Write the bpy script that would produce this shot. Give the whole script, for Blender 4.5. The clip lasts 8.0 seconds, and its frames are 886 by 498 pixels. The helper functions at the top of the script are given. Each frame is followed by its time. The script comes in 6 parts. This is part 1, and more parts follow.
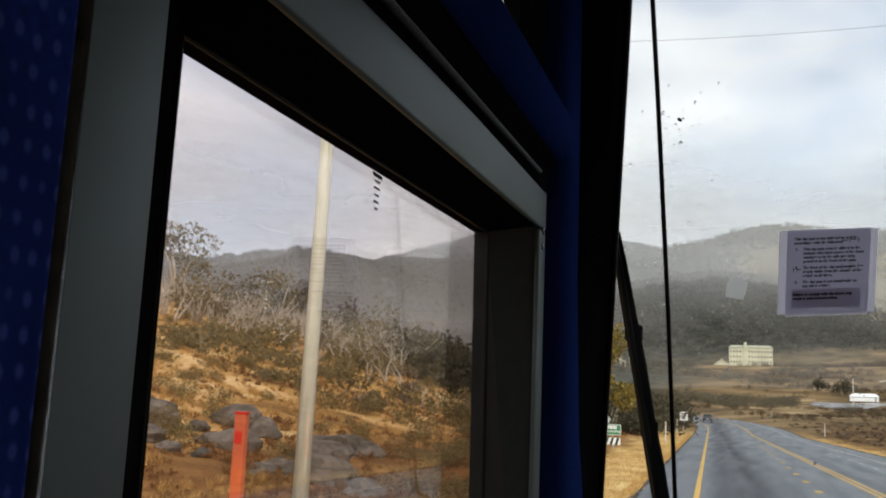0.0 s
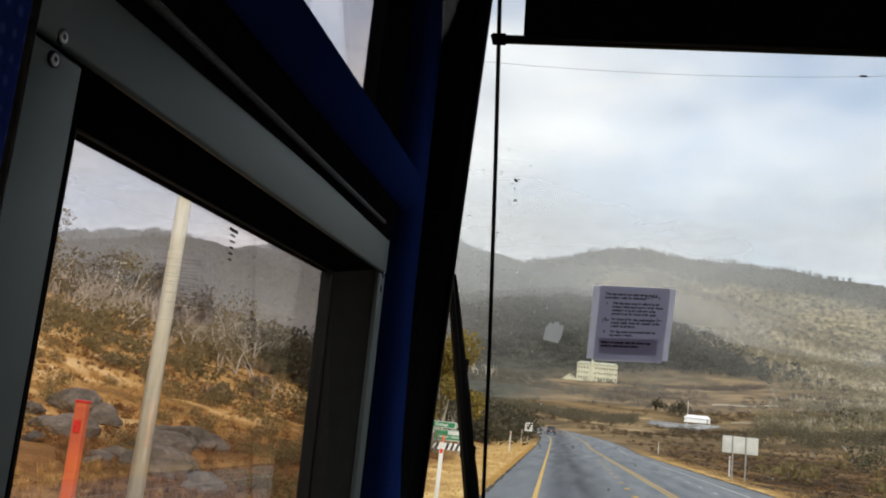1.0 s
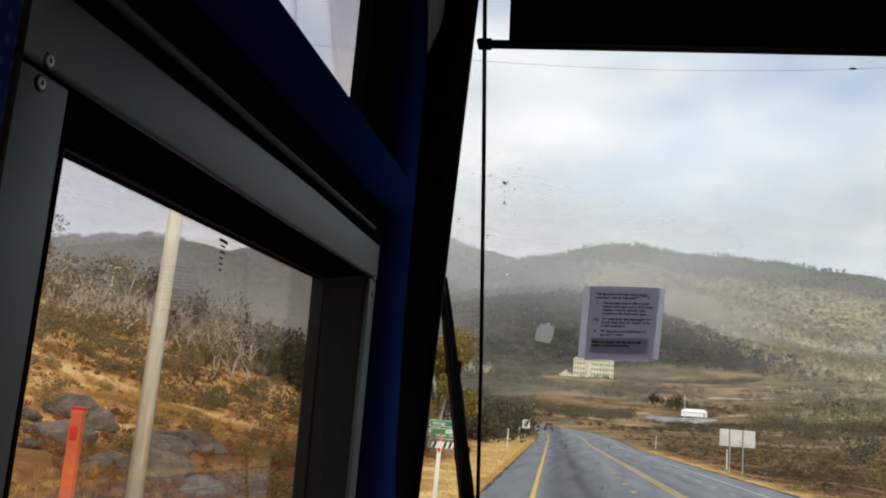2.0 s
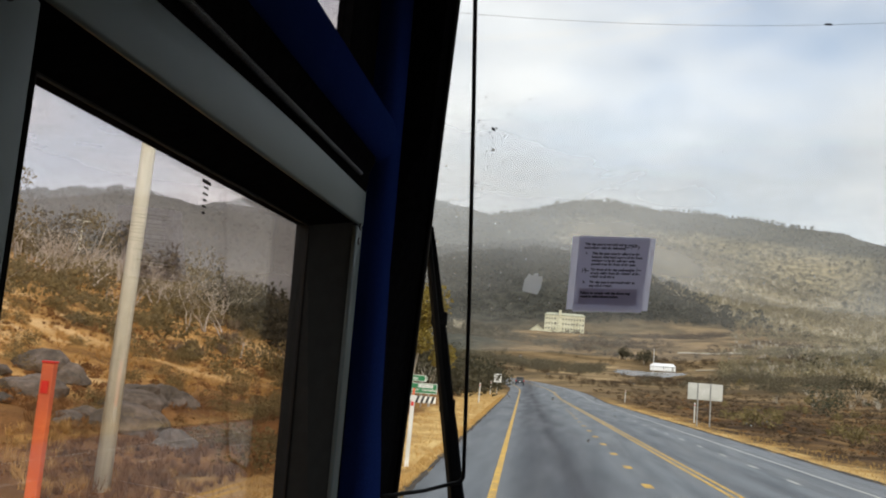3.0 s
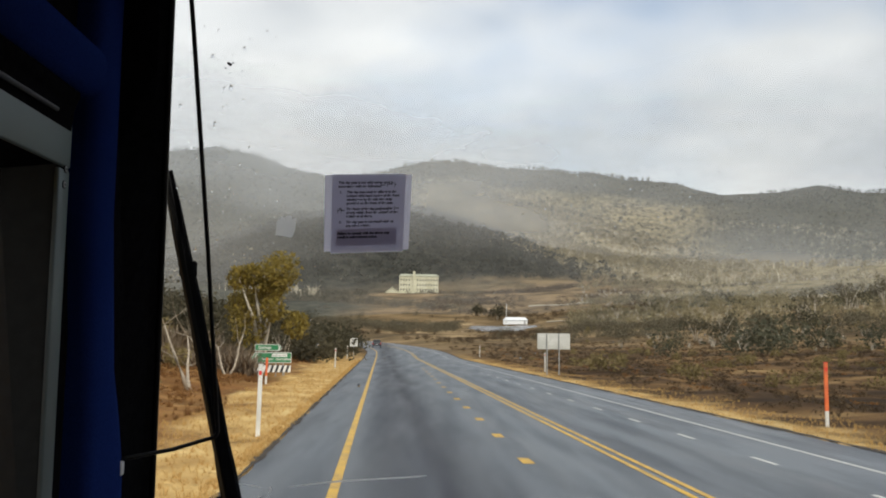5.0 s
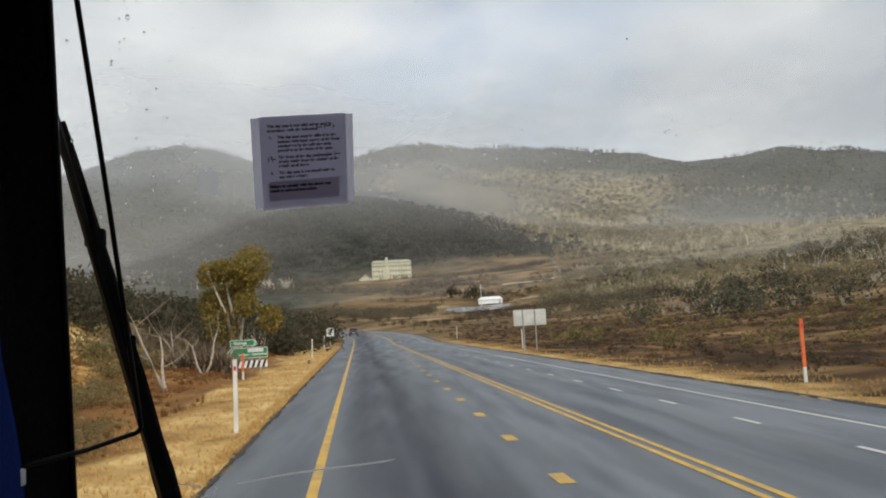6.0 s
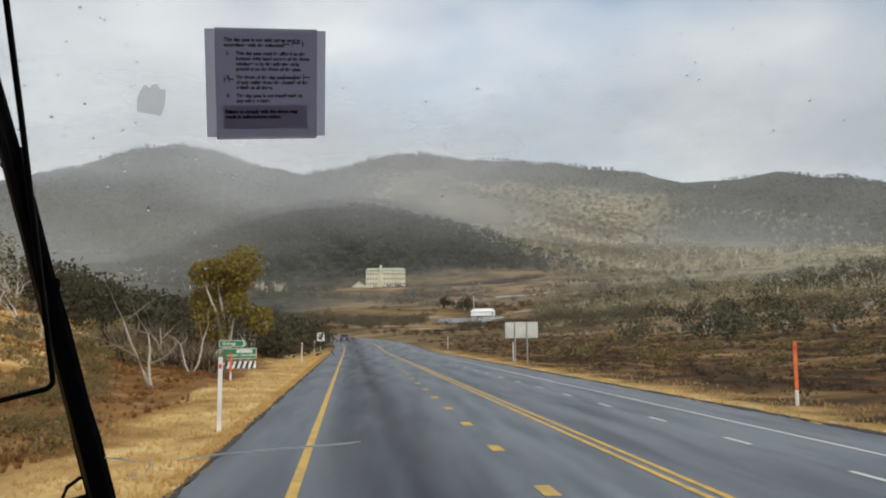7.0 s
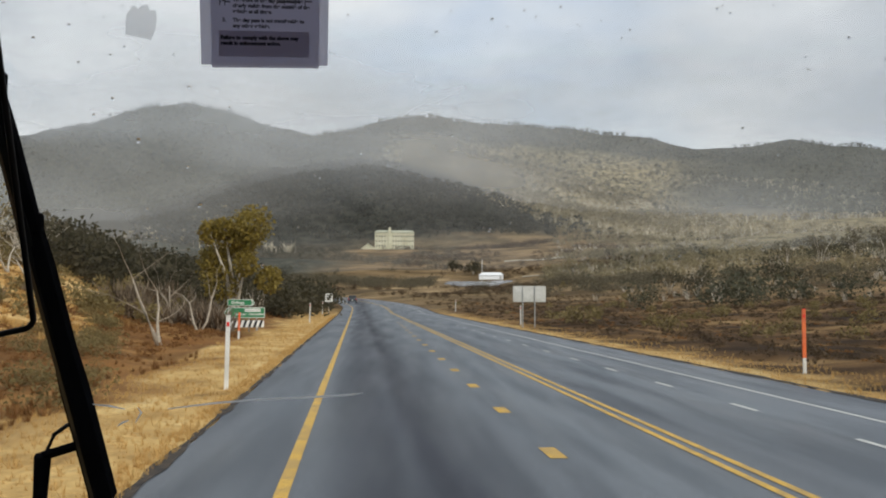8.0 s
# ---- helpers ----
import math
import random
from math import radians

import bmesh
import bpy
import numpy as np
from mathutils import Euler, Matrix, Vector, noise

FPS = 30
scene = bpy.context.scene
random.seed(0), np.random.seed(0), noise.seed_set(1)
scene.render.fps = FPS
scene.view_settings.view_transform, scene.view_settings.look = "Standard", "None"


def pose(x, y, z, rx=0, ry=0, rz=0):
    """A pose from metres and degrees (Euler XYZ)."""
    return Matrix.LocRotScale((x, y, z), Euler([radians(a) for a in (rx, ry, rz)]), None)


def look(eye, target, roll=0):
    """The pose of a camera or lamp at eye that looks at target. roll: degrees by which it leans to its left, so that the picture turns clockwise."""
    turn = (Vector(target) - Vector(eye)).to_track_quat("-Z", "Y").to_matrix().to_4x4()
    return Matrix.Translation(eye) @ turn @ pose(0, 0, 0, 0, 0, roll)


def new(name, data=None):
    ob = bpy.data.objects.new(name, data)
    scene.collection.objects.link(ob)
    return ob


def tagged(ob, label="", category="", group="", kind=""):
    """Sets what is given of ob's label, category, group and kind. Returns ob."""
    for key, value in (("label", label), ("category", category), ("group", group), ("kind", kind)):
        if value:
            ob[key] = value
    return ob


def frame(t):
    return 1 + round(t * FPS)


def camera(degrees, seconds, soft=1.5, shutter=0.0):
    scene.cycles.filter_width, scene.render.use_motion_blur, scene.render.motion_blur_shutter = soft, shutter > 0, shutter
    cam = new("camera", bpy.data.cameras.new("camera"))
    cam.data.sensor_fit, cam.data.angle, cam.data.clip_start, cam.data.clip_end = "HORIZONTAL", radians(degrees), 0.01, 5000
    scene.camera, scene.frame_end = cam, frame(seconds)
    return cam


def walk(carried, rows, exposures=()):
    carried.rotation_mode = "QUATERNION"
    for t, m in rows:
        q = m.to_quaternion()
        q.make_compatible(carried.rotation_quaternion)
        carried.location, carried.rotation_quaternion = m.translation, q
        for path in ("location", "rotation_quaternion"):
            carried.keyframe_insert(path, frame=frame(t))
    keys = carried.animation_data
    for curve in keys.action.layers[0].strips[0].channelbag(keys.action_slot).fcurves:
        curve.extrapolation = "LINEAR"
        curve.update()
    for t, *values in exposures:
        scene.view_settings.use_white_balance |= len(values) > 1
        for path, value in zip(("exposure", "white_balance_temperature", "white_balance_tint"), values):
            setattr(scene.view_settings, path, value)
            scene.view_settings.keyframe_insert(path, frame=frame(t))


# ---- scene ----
cam = camera(50.8, 8.0, soft=1.9)
PATH = [
    (0.0, pose(-0.313, -0.645, 2.305, 99.47, -2.39, 17.87)),
    (0.3, pose(-0.346, -0.692, 2.339, 99.52, -3.22, 12.96)),
    (0.5, pose(-0.281, -0.806, 2.350, 100.07, -4.95, 11.46)),
    (0.7, pose(-0.262, -0.824, 2.351, 100.14, -5.71, 9.80)),
    (1.0, pose(-0.228, -0.839, 2.352, 100.16, -5.87, 8.83)),
    (1.5, pose(-0.193, -0.858, 2.353, 100.14, -5.27, 9.36)),
    (2.8, pose(-0.265, -0.813, 2.374, 98.51, -4.49, 7.03)),
    (3.0, pose(-0.258, -0.794, 2.353, 97.50, -4.75, 6.97)),
    (3.5, pose(-0.203, -0.793, 2.388, 97.44, -4.00, 6.27)),
    (3.8, pose(-0.168, -0.801, 2.394, 97.51, -3.34, 5.61)),
    (4.0, pose(-0.138, -0.783, 2.382, 97.46, -2.76, 4.98)),
    (4.2, pose(-0.123, -0.769, 2.381, 96.93, -2.78, 3.85)),
    (4.5, pose(-0.110, -0.745, 2.355, 95.99, -2.23, 1.72)),
    (4.8, pose(-0.058, -0.720, 2.316, 95.62, -1.67, -0.68)),
    (5.0, pose(-0.028, -0.696, 2.320, 95.70, -0.79, -1.69)),
    (5.2, pose(0.006, -0.664, 2.307, 95.71, 0.71, -2.38)),
    (6.3, pose(0.017, -0.253, 2.232, 93.81, 4.42, -2.56)),
    (6.5, pose(0.002, -0.172, 2.157, 93.39, 6.09, -1.46)),
    (6.7, pose(0.019, -0.137, 2.173, 94.50, 4.17, -2.49)),
    (7.0, pose(0.056, -0.105, 2.180, 95.28, 0.69, -3.63)),
    (7.3, pose(0.068, -0.077, 2.174, 95.02, 0.84, -4.06)),
    (7.5, pose(0.075, -0.079, 2.165, 94.60, 0.29, -3.04)),
    (7.8, pose(0.061, -0.030, 2.152, 93.61, 0.10, -2.80)),
    (8.0, pose(0.063, 0.002, 2.151, 93.02, -0.26, -3.15)),
]
walk(cam, PATH, exposures=[(0.0, 0.14, 6700, 11), (1.7, 0.13, 6750, 11), (2.8, 0.12, 6800, 11), (5.0, 0.05, 6800, 11), (6.3, -0.15, 6700, 12), (7.0, -0.16, 6600, 11), (7.5, -0.25, 6500, 11), (8.0, -0.17, 6550, 11)])

# ---- world and sun ----
SUN_EL, SUN_AZ = radians(38), radians(150)     # azimuth clockwise from +y
world = bpy.data.worlds.new("sky")
scene.world = world
world.use_nodes = True
wn, wl = world.node_tree.nodes, world.node_tree.links
wn.clear()
w_out, w_bg = wn.new("ShaderNodeOutputWorld"), wn.new("ShaderNodeBackground")
w_sky = wn.new("ShaderNodeTexSky")
w_sky.sky_type, w_sky.sun_disc = "NISHITA", False
w_sky.sun_elevation, w_sky.sun_rotation = SUN_EL, SUN_AZ
w_co, w_map = wn.new("ShaderNodeTexCoord"), wn.new("ShaderNodeMapping")
w_map.inputs["Scale"].default_value = (1.0, 1.0, 2.1)
w_n1, w_n2 = wn.new("ShaderNodeTexNoise"), wn.new("ShaderNodeTexNoise")
w_n1.inputs["Scale"].default_value, w_n1.inputs["Detail"].default_value = 1.9, 4
w_n2.inputs["Scale"].default_value, w_n2.inputs["Detail"].default_value = 2.7, 4.5
w_cov, w_shade = wn.new("ShaderNodeValToRGB"), wn.new("ShaderNodeValToRGB")
w_cov.color_ramp.elements[0].position, w_cov.color_ramp.elements[1].position = 0.38, 0.58
w_cov.color_ramp.elements[0].color, w_cov.color_ramp.elements[1].color = (0.15, 0.15, 0.15, 1), (1, 1, 1, 1)
w_shade.color_ramp.elements[0].position, w_shade.color_ramp.elements[1].position = 0.36, 0.60
w_shade.color_ramp.elements[0].color, w_shade.color_ramp.elements[1].color = (0.485, 0.52, 0.575, 1), (0.785, 0.80, 0.825, 1)
w_dim, w_mix = wn.new("ShaderNodeMix"), wn.new("ShaderNodeMix")
w_dim.data_type = w_mix.data_type = "RGBA"
w_dim.blend_type = "MULTIPLY"
w_dim.inputs["Factor"].default_value = 1.0
w_dim.inputs["B"].default_value = (0.13, 0.13, 0.13, 1)
wl.new(w_co.outputs["Generated"], w_map.inputs["Vector"])
for n in (w_n1, w_n2):
    wl.new(w_map.outputs["Vector"], n.inputs["Vector"])
wl.new(w_n1.outputs["Fac"], w_cov.inputs["Fac"])
wl.new(w_n2.outputs["Fac"], w_shade.inputs["Fac"])
wl.new(w_sky.outputs["Color"], w_dim.inputs["A"])
wl.new(w_cov.outputs["Color"], w_mix.inputs["Factor"])
wl.new(w_dim.outputs["Result"], w_mix.inputs["A"])
wl.new(w_shade.outputs["Color"], w_mix.inputs["B"])
wl.new(w_mix.outputs["Result"], w_bg.inputs["Color"])
w_bg.inputs["Strength"].default_value = 1.36
wl.new(w_bg.outputs["Background"], w_out.inputs["Surface"])

sun = new("sun", bpy.data.lights.new("sun", "SUN"))
sun.data.energy, sun.data.angle, sun.data.color = 2.5, radians(10), (1.0, 0.93, 0.82)
sun.matrix_world = look((0, 0, 0), (-math.sin(SUN_AZ) * math.cos(SUN_EL), -math.cos(SUN_AZ) * math.cos(SUN_EL), -math.sin(SUN_EL)))

# ---- materials ----
def material(name, low, high, scale=8.0, rough=0.7, bump=0.0, metal=0.0, broad=None, broad_scale=0.5, detail=6.0,
             stretch=(1, 1, 1), vary=0.0, spec=0.5, bump_size=0.01):
    """Noise-graded surface in world metres: fine grain between low and high, a second colour over broad patches."""
    m = bpy.data.materials.new(name)
    m.use_nodes = True
    n, l = m.node_tree.nodes, m.node_tree.links
    b = n["Principled BSDF"]
    b.inputs["Roughness"].default_value, b.inputs["Metallic"].default_value = rough, metal
    b.inputs["Specular IOR Level"].default_value = spec
    geo, mp = n.new("ShaderNodeNewGeometry"), n.new("ShaderNodeMapping")
    mp.inputs["Scale"].default_value = stretch
    l.new(geo.outputs["Position"], mp.inputs["Vector"])
    fine, ramp = n.new("ShaderNodeTexNoise"), n.new("ShaderNodeValToRGB")
    fine.inputs["Scale"].default_value, fine.inputs["Detail"].default_value = scale, detail
    l.new(mp.outputs["Vector"], fine.inputs["Vector"])
    ramp.color_ramp.elements[0].position, ramp.color_ramp.elements[1].position = 0.32, 0.68
    ramp.color_ramp.elements[0].color, ramp.color_ramp.elements[1].color = (*low, 1), (*high, 1)
    l.new(fine.outputs["Fac"], ramp.inputs["Fac"])
    colour = ramp.outputs["Color"]
    if broad is not None:
        big, cut, mix = n.new("ShaderNodeTexNoise"), n.new("ShaderNodeValToRGB"), n.new("ShaderNodeMix")
        big.inputs["Scale"].default_value, big.inputs["Detail"].default_value = broad_scale, 5
        l.new(mp.outputs["Vector"], big.inputs["Vector"])
        cut.color_ramp.elements[0].position, cut.color_ramp.elements[1].position = 0.42, 0.62
        l.new(big.outputs["Fac"], cut.inputs["Fac"])
        mix.data_type = "RGBA"
        mix.inputs["B"].default_value = (*broad, 1)
        l.new(cut.outputs["Color"], mix.inputs["Factor"])
        l.new(colour, mix.inputs["A"])
        colour = mix.outputs["Result"]
    if vary:
        rnd, mul, mix = n.new("ShaderNodeNewGeometry"), n.new("ShaderNodeMapRange"), n.new("ShaderNodeHueSaturation")
        l.new(rnd.outputs["Random Per Island"], mul.inputs["Value"])
        mul.inputs["To Min"].default_value, mul.inputs["To Max"].default_value = 1 - vary, 1 + vary
        l.new(mul.outputs["Result"], mix.inputs["Value"])
        l.new(colour, mix.inputs["Color"])
        colour = mix.outputs["Color"]
    l.new(colour, b.inputs["Base Color"])
    if bump:
        bp = n.new("ShaderNodeBump")
        bp.inputs["Strength"].default_value, bp.inputs["Distance"].default_value = bump, bump_size
        l.new(fine.outputs["Fac"], bp.inputs["Height"])
        l.new(bp.outputs["Normal"], b.inputs["Normal"])
    return m


def let_light_through(m, share, tint):
    """Thin sheet: part of the light that falls on its far side comes through."""
    n, l = m.node_tree.nodes, m.node_tree.links
    b, thin, mix = n["Principled BSDF"], n.new("ShaderNodeBsdfTranslucent"), n.new("ShaderNodeMixShader")
    thin.inputs["Color"].default_value = (*tint, 1)
    mix.inputs["Fac"].default_value = share
    l.new(b.outputs["BSDF"], mix.inputs[1])
    l.new(thin.outputs["BSDF"], mix.inputs[2])
    l.new(mix.outputs["Shader"], n["Material Output"].inputs["Surface"])
    return m


def pane_material(name, tint, gloss_rough=0.0, level=1.0, rise=4.0):
    """A clear pane: lets light straight through, with a mirror sheen that grows towards grazing angles."""
    m = bpy.data.materials.new(name)
    m.use_nodes = True
    n, l = m.node_tree.nodes, m.node_tree.links
    n.remove(n["Principled BSDF"])
    clear, gloss, mix, fres = (n.new(k) for k in ("ShaderNodeBsdfTransparent", "ShaderNodeBsdfGlossy", "ShaderNodeMixShader", "ShaderNodeLayerWeight"))
    power, ramp = n.new("ShaderNodeMath"), n.new("ShaderNodeMapRange")
    clear.inputs["Color"].default_value = (*tint, 1)
    gloss.inputs["Roughness"].default_value = gloss_rough
    gloss.inputs["Color"].default_value = (level, level, level, 1)
    power.operation = "POWER"
    power.inputs[1].default_value = rise
    ramp.inputs["To Min"].default_value, ramp.inputs["To Max"].default_value = 0.035, 0.55
    l.new(fres.outputs["Facing"], power.inputs[0])
    l.new(power.outputs["Value"], ramp.inputs["Value"])
    l.new(ramp.outputs["Result"], mix.inputs["Fac"])
    l.new(clear.outputs["BSDF"], mix.inputs[1])
    l.new(gloss.outputs["BSDF"], mix.inputs[2])
    l.new(mix.outputs["Shader"], n["Material Output"].inputs["Surface"])
    return m


def mist_haze_material(name, strength, scale, low, high, soft_lo, soft_hi, thin=None, tint=(0.86, 0.87, 0.88)):
    """Mist and distance haze painted as one pale, mostly clear sheet, thickest between two heights, torn by noise."""
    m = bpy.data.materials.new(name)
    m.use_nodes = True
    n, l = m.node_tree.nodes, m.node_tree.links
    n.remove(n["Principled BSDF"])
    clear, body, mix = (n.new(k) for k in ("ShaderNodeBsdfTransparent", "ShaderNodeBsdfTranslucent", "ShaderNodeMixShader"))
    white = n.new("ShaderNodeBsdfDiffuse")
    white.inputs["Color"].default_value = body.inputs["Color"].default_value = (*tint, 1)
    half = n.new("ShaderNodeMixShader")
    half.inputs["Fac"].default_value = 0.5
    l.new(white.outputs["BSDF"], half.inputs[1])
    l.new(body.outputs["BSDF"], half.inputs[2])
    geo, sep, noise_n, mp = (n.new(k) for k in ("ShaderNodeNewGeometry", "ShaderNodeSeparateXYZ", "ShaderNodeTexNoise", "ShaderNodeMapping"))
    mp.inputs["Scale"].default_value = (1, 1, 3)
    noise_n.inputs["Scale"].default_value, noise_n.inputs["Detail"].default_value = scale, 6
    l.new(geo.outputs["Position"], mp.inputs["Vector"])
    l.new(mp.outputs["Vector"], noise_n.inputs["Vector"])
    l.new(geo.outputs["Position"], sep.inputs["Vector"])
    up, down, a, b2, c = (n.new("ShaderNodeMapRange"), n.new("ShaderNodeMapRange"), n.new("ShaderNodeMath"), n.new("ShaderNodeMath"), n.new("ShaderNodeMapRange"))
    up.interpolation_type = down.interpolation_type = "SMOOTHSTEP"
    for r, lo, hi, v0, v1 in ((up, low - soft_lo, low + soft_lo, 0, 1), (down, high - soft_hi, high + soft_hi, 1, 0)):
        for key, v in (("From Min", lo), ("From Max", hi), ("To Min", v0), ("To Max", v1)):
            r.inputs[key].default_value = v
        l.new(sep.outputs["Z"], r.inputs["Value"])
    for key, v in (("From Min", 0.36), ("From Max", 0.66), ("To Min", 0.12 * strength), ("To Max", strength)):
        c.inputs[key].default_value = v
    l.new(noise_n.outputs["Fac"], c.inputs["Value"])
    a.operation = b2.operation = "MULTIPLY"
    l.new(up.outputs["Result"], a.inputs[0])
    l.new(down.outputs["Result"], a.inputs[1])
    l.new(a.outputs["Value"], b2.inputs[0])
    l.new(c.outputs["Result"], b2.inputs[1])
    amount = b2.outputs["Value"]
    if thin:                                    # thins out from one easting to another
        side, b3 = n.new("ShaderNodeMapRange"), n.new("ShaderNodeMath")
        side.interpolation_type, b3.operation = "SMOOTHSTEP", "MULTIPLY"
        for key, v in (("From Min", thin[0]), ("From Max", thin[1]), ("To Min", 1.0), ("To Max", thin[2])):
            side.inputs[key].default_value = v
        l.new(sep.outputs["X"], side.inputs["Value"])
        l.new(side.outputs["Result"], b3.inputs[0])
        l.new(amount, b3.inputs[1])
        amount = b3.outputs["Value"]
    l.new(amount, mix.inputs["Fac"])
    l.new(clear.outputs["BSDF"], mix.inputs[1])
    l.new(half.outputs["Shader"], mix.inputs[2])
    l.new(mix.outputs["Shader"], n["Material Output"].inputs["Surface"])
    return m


M_ASPHALT = material("wet_asphalt", (0.130, 0.141, 0.156), (0.196, 0.210, 0.228), 30, 0.42, 0.3, spec=0.24, broad=(0.098, 0.109, 0.124), broad_scale=0.9, stretch=(1.6, 0.14, 1))
def add_wear(m):
    """Soft dark wheel paths along the road, broken up by noise."""
    n, l = m.node_tree.nodes, m.node_tree.links
    b = n["Principled BSDF"]
    base = b.inputs["Base Color"].links[0].from_socket
    geo, dot, wob, add, sub, mr, ramp, mul = (n.new(k) for k in ("ShaderNodeNewGeometry", "ShaderNodeVectorMath", "ShaderNodeTexNoise", "ShaderNodeMath", "ShaderNodeMath", "ShaderNodeMapRange", "ShaderNodeValToRGB", "ShaderNodeMix"))
    mp = n.new("ShaderNodeMapping")
    mp.inputs["Scale"].default_value = (1.2, 0.16, 1)
    dot.operation = "DOT_PRODUCT"
    dot.inputs[1].default_value = (1.0, 0.036, 0.0)
    wob.inputs["Scale"].default_value, wob.inputs["Detail"].default_value = 1.0, 5
    l.new(geo.outputs["Position"], dot.inputs[0])
    l.new(geo.outputs["Position"], mp.inputs["Vector"])
    l.new(mp.outputs["Vector"], wob.inputs["Vector"])
    sub.operation = "MULTIPLY_ADD"
    sub.inputs[1].default_value, sub.inputs[2].default_value = 0.34, -0.17
    l.new(wob.outputs["Fac"], sub.inputs[0])
    l.new(dot.outputs["Value"], add.inputs[0])
    l.new(sub.outputs["Value"], add.inputs[1])
    mr.inputs["From Min"].default_value, mr.inputs["From Max"].default_value = -3.0, 11.0
    l.new(add.outputs["Value"], mr.inputs["Value"])
    l.new(mr.outputs["Result"], ramp.inputs["Fac"])
    e = ramp.color_ramp.elements
    e[0].position, e[0].color = 0.0, (0.78, 0.78, 0.78, 1)
    e[1].position, e[1].color = 1.0, (1.0, 1.0, 1.0, 1)
    for u, v in ((-1.4, 0.84), (-0.55, 0.80), (-0.20, 0.50), (0.15, 0.27), (0.50, 0.28), (0.74, 0.36), (0.98, 0.11), (1.16, 0.09), (1.34, 0.22), (1.60, 0.42), (2.0, 0.64), (2.7, 0.86), (3.6, 1.0), (4.9, 0.95), (5.5, 0.68), (6.1, 0.95), (6.7, 0.78), (7.3, 1.0)):
        k = e.new((u + 3.0) / 14.0)
        k.color = (v * 0.97, v, v + 0.05 * (1 - v), 1)
    mul.data_type, mul.blend_type = "RGBA", "MULTIPLY"
    mul.inputs["Factor"].default_value = 1.0
    l.new(base, mul.inputs["A"])
    l.new(ramp.outputs["Color"], mul.inputs["B"])
    blot, spread, mp2, tone = (n.new(k) for k in ("ShaderNodeTexNoise", "ShaderNodeMapRange", "ShaderNodeMapping", "ShaderNodeHueSaturation"))
    mp2.inputs["Scale"].default_value = (1.1, 0.09, 1)
    blot.inputs["Scale"].default_value, blot.inputs["Detail"].default_value = 1.0, 7
    l.new(geo.outputs["Position"], mp2.inputs["Vector"])
    l.new(mp2.outputs["Vector"], blot.inputs["Vector"])
    l.new(blot.outputs["Fac"], spread.inputs["Value"])
    for key, v in (("From Min", 0.34), ("From Max", 0.66), ("To Min", 0.88), ("To Max", 1.08)):
        spread.inputs[key].default_value = v
    l.new(spread.outputs["Result"], tone.inputs["Value"])
    l.new(mul.outputs["Result"], tone.inputs["Color"])
    l.new(tone.outputs["Color"], b.inputs["Base Color"])
    wet = n.new("ShaderNodeMapRange")
    for key, v in (("From Min", 0.35), ("From Max", 0.65), ("To Min", 0.36), ("To Max", 0.52)):
        wet.inputs[key].default_value = v
    l.new(blot.outputs["Fac"], wet.inputs["Value"])
    l.new(wet.outputs["Result"], b.inputs["Roughness"])


add_wear(M_ASPHALT)
M_YELLOW = material("yellow_road_paint", (0.60, 0.34, 0.03), (0.78, 0.47, 0.06), 14, 0.55, 0.1, broad=(0.48, 0.30, 0.07), broad_scale=2.0)
M_WHITE_LINE = material("white_road_paint", (0.50, 0.50, 0.46), (0.72, 0.71, 0.66), 14, 0.55, 0.1)
M_CLEARING = material("dry_clearing", (0.17, 0.12, 0.065), (0.30, 0.22, 0.12), 0.06, 0.95, 0.0, broad=(0.12, 0.095, 0.055), broad_scale=0.012)
M_DARK_LEAF = material("dark_scrub_leaf", (0.054, 0.046, 0.025), (0.100, 0.082, 0.044), 0.5, 0.85, vary=0.2)
M_GREY_LEAF = material("grey_olive_leaf", (0.105, 0.090, 0.056), (0.190, 0.158, 0.100), 0.4, 0.85, vary=0.25)
M_OLIVE_LEAF = material("olive_scrub_leaf", (0.18, 0.135, 0.052), (0.28, 0.215, 0.088), 0.5, 0.85, vary=0.2)
M_RUST_LEAF = material("rust_heath_leaf", (0.19, 0.085, 0.026), (0.32, 0.155, 0.050), 0.35, 0.9, vary=0.2)
M_HEATH_LEAF = material("dark_heath_leaf", (0.055, 0.036, 0.020), (0.135, 0.085, 0.042), 0.25, 0.9, vary=0.3)
M_STRAW = material("straw_blade", (0.52, 0.31, 0.10), (0.70, 0.45, 0.165), 1.0, 0.85, vary=0.15)
M_GOLD_LEAF = material("golden_olive_leaf", (0.18, 0.135, 0.022), (0.34, 0.25, 0.05), 2.0, 0.7, vary=0.35)
M_DEADWOOD = material("bleached_deadwood", (0.38, 0.335, 0.265), (0.58, 0.52, 0.425), 6, 0.85, 0.3, vary=0.12)
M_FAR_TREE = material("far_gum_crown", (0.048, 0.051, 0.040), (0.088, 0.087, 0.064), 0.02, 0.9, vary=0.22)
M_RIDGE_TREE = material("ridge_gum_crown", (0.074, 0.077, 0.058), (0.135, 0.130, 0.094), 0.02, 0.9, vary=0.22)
# crowns made paler and warmer to carry the slope's sunlight
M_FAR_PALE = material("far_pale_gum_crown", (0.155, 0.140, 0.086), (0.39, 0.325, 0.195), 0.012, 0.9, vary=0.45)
M_PLAIN_LEAF = material("dull_green_gum_leaf", (0.052, 0.054, 0.032), (0.115, 0.112, 0.066), 0.12, 0.85, vary=0.3)
M_BRANCH = material("weathered_branch", (0.25, 0.205, 0.150), (0.42, 0.355, 0.275), 6, 0.85, 0.3, vary=0.12)
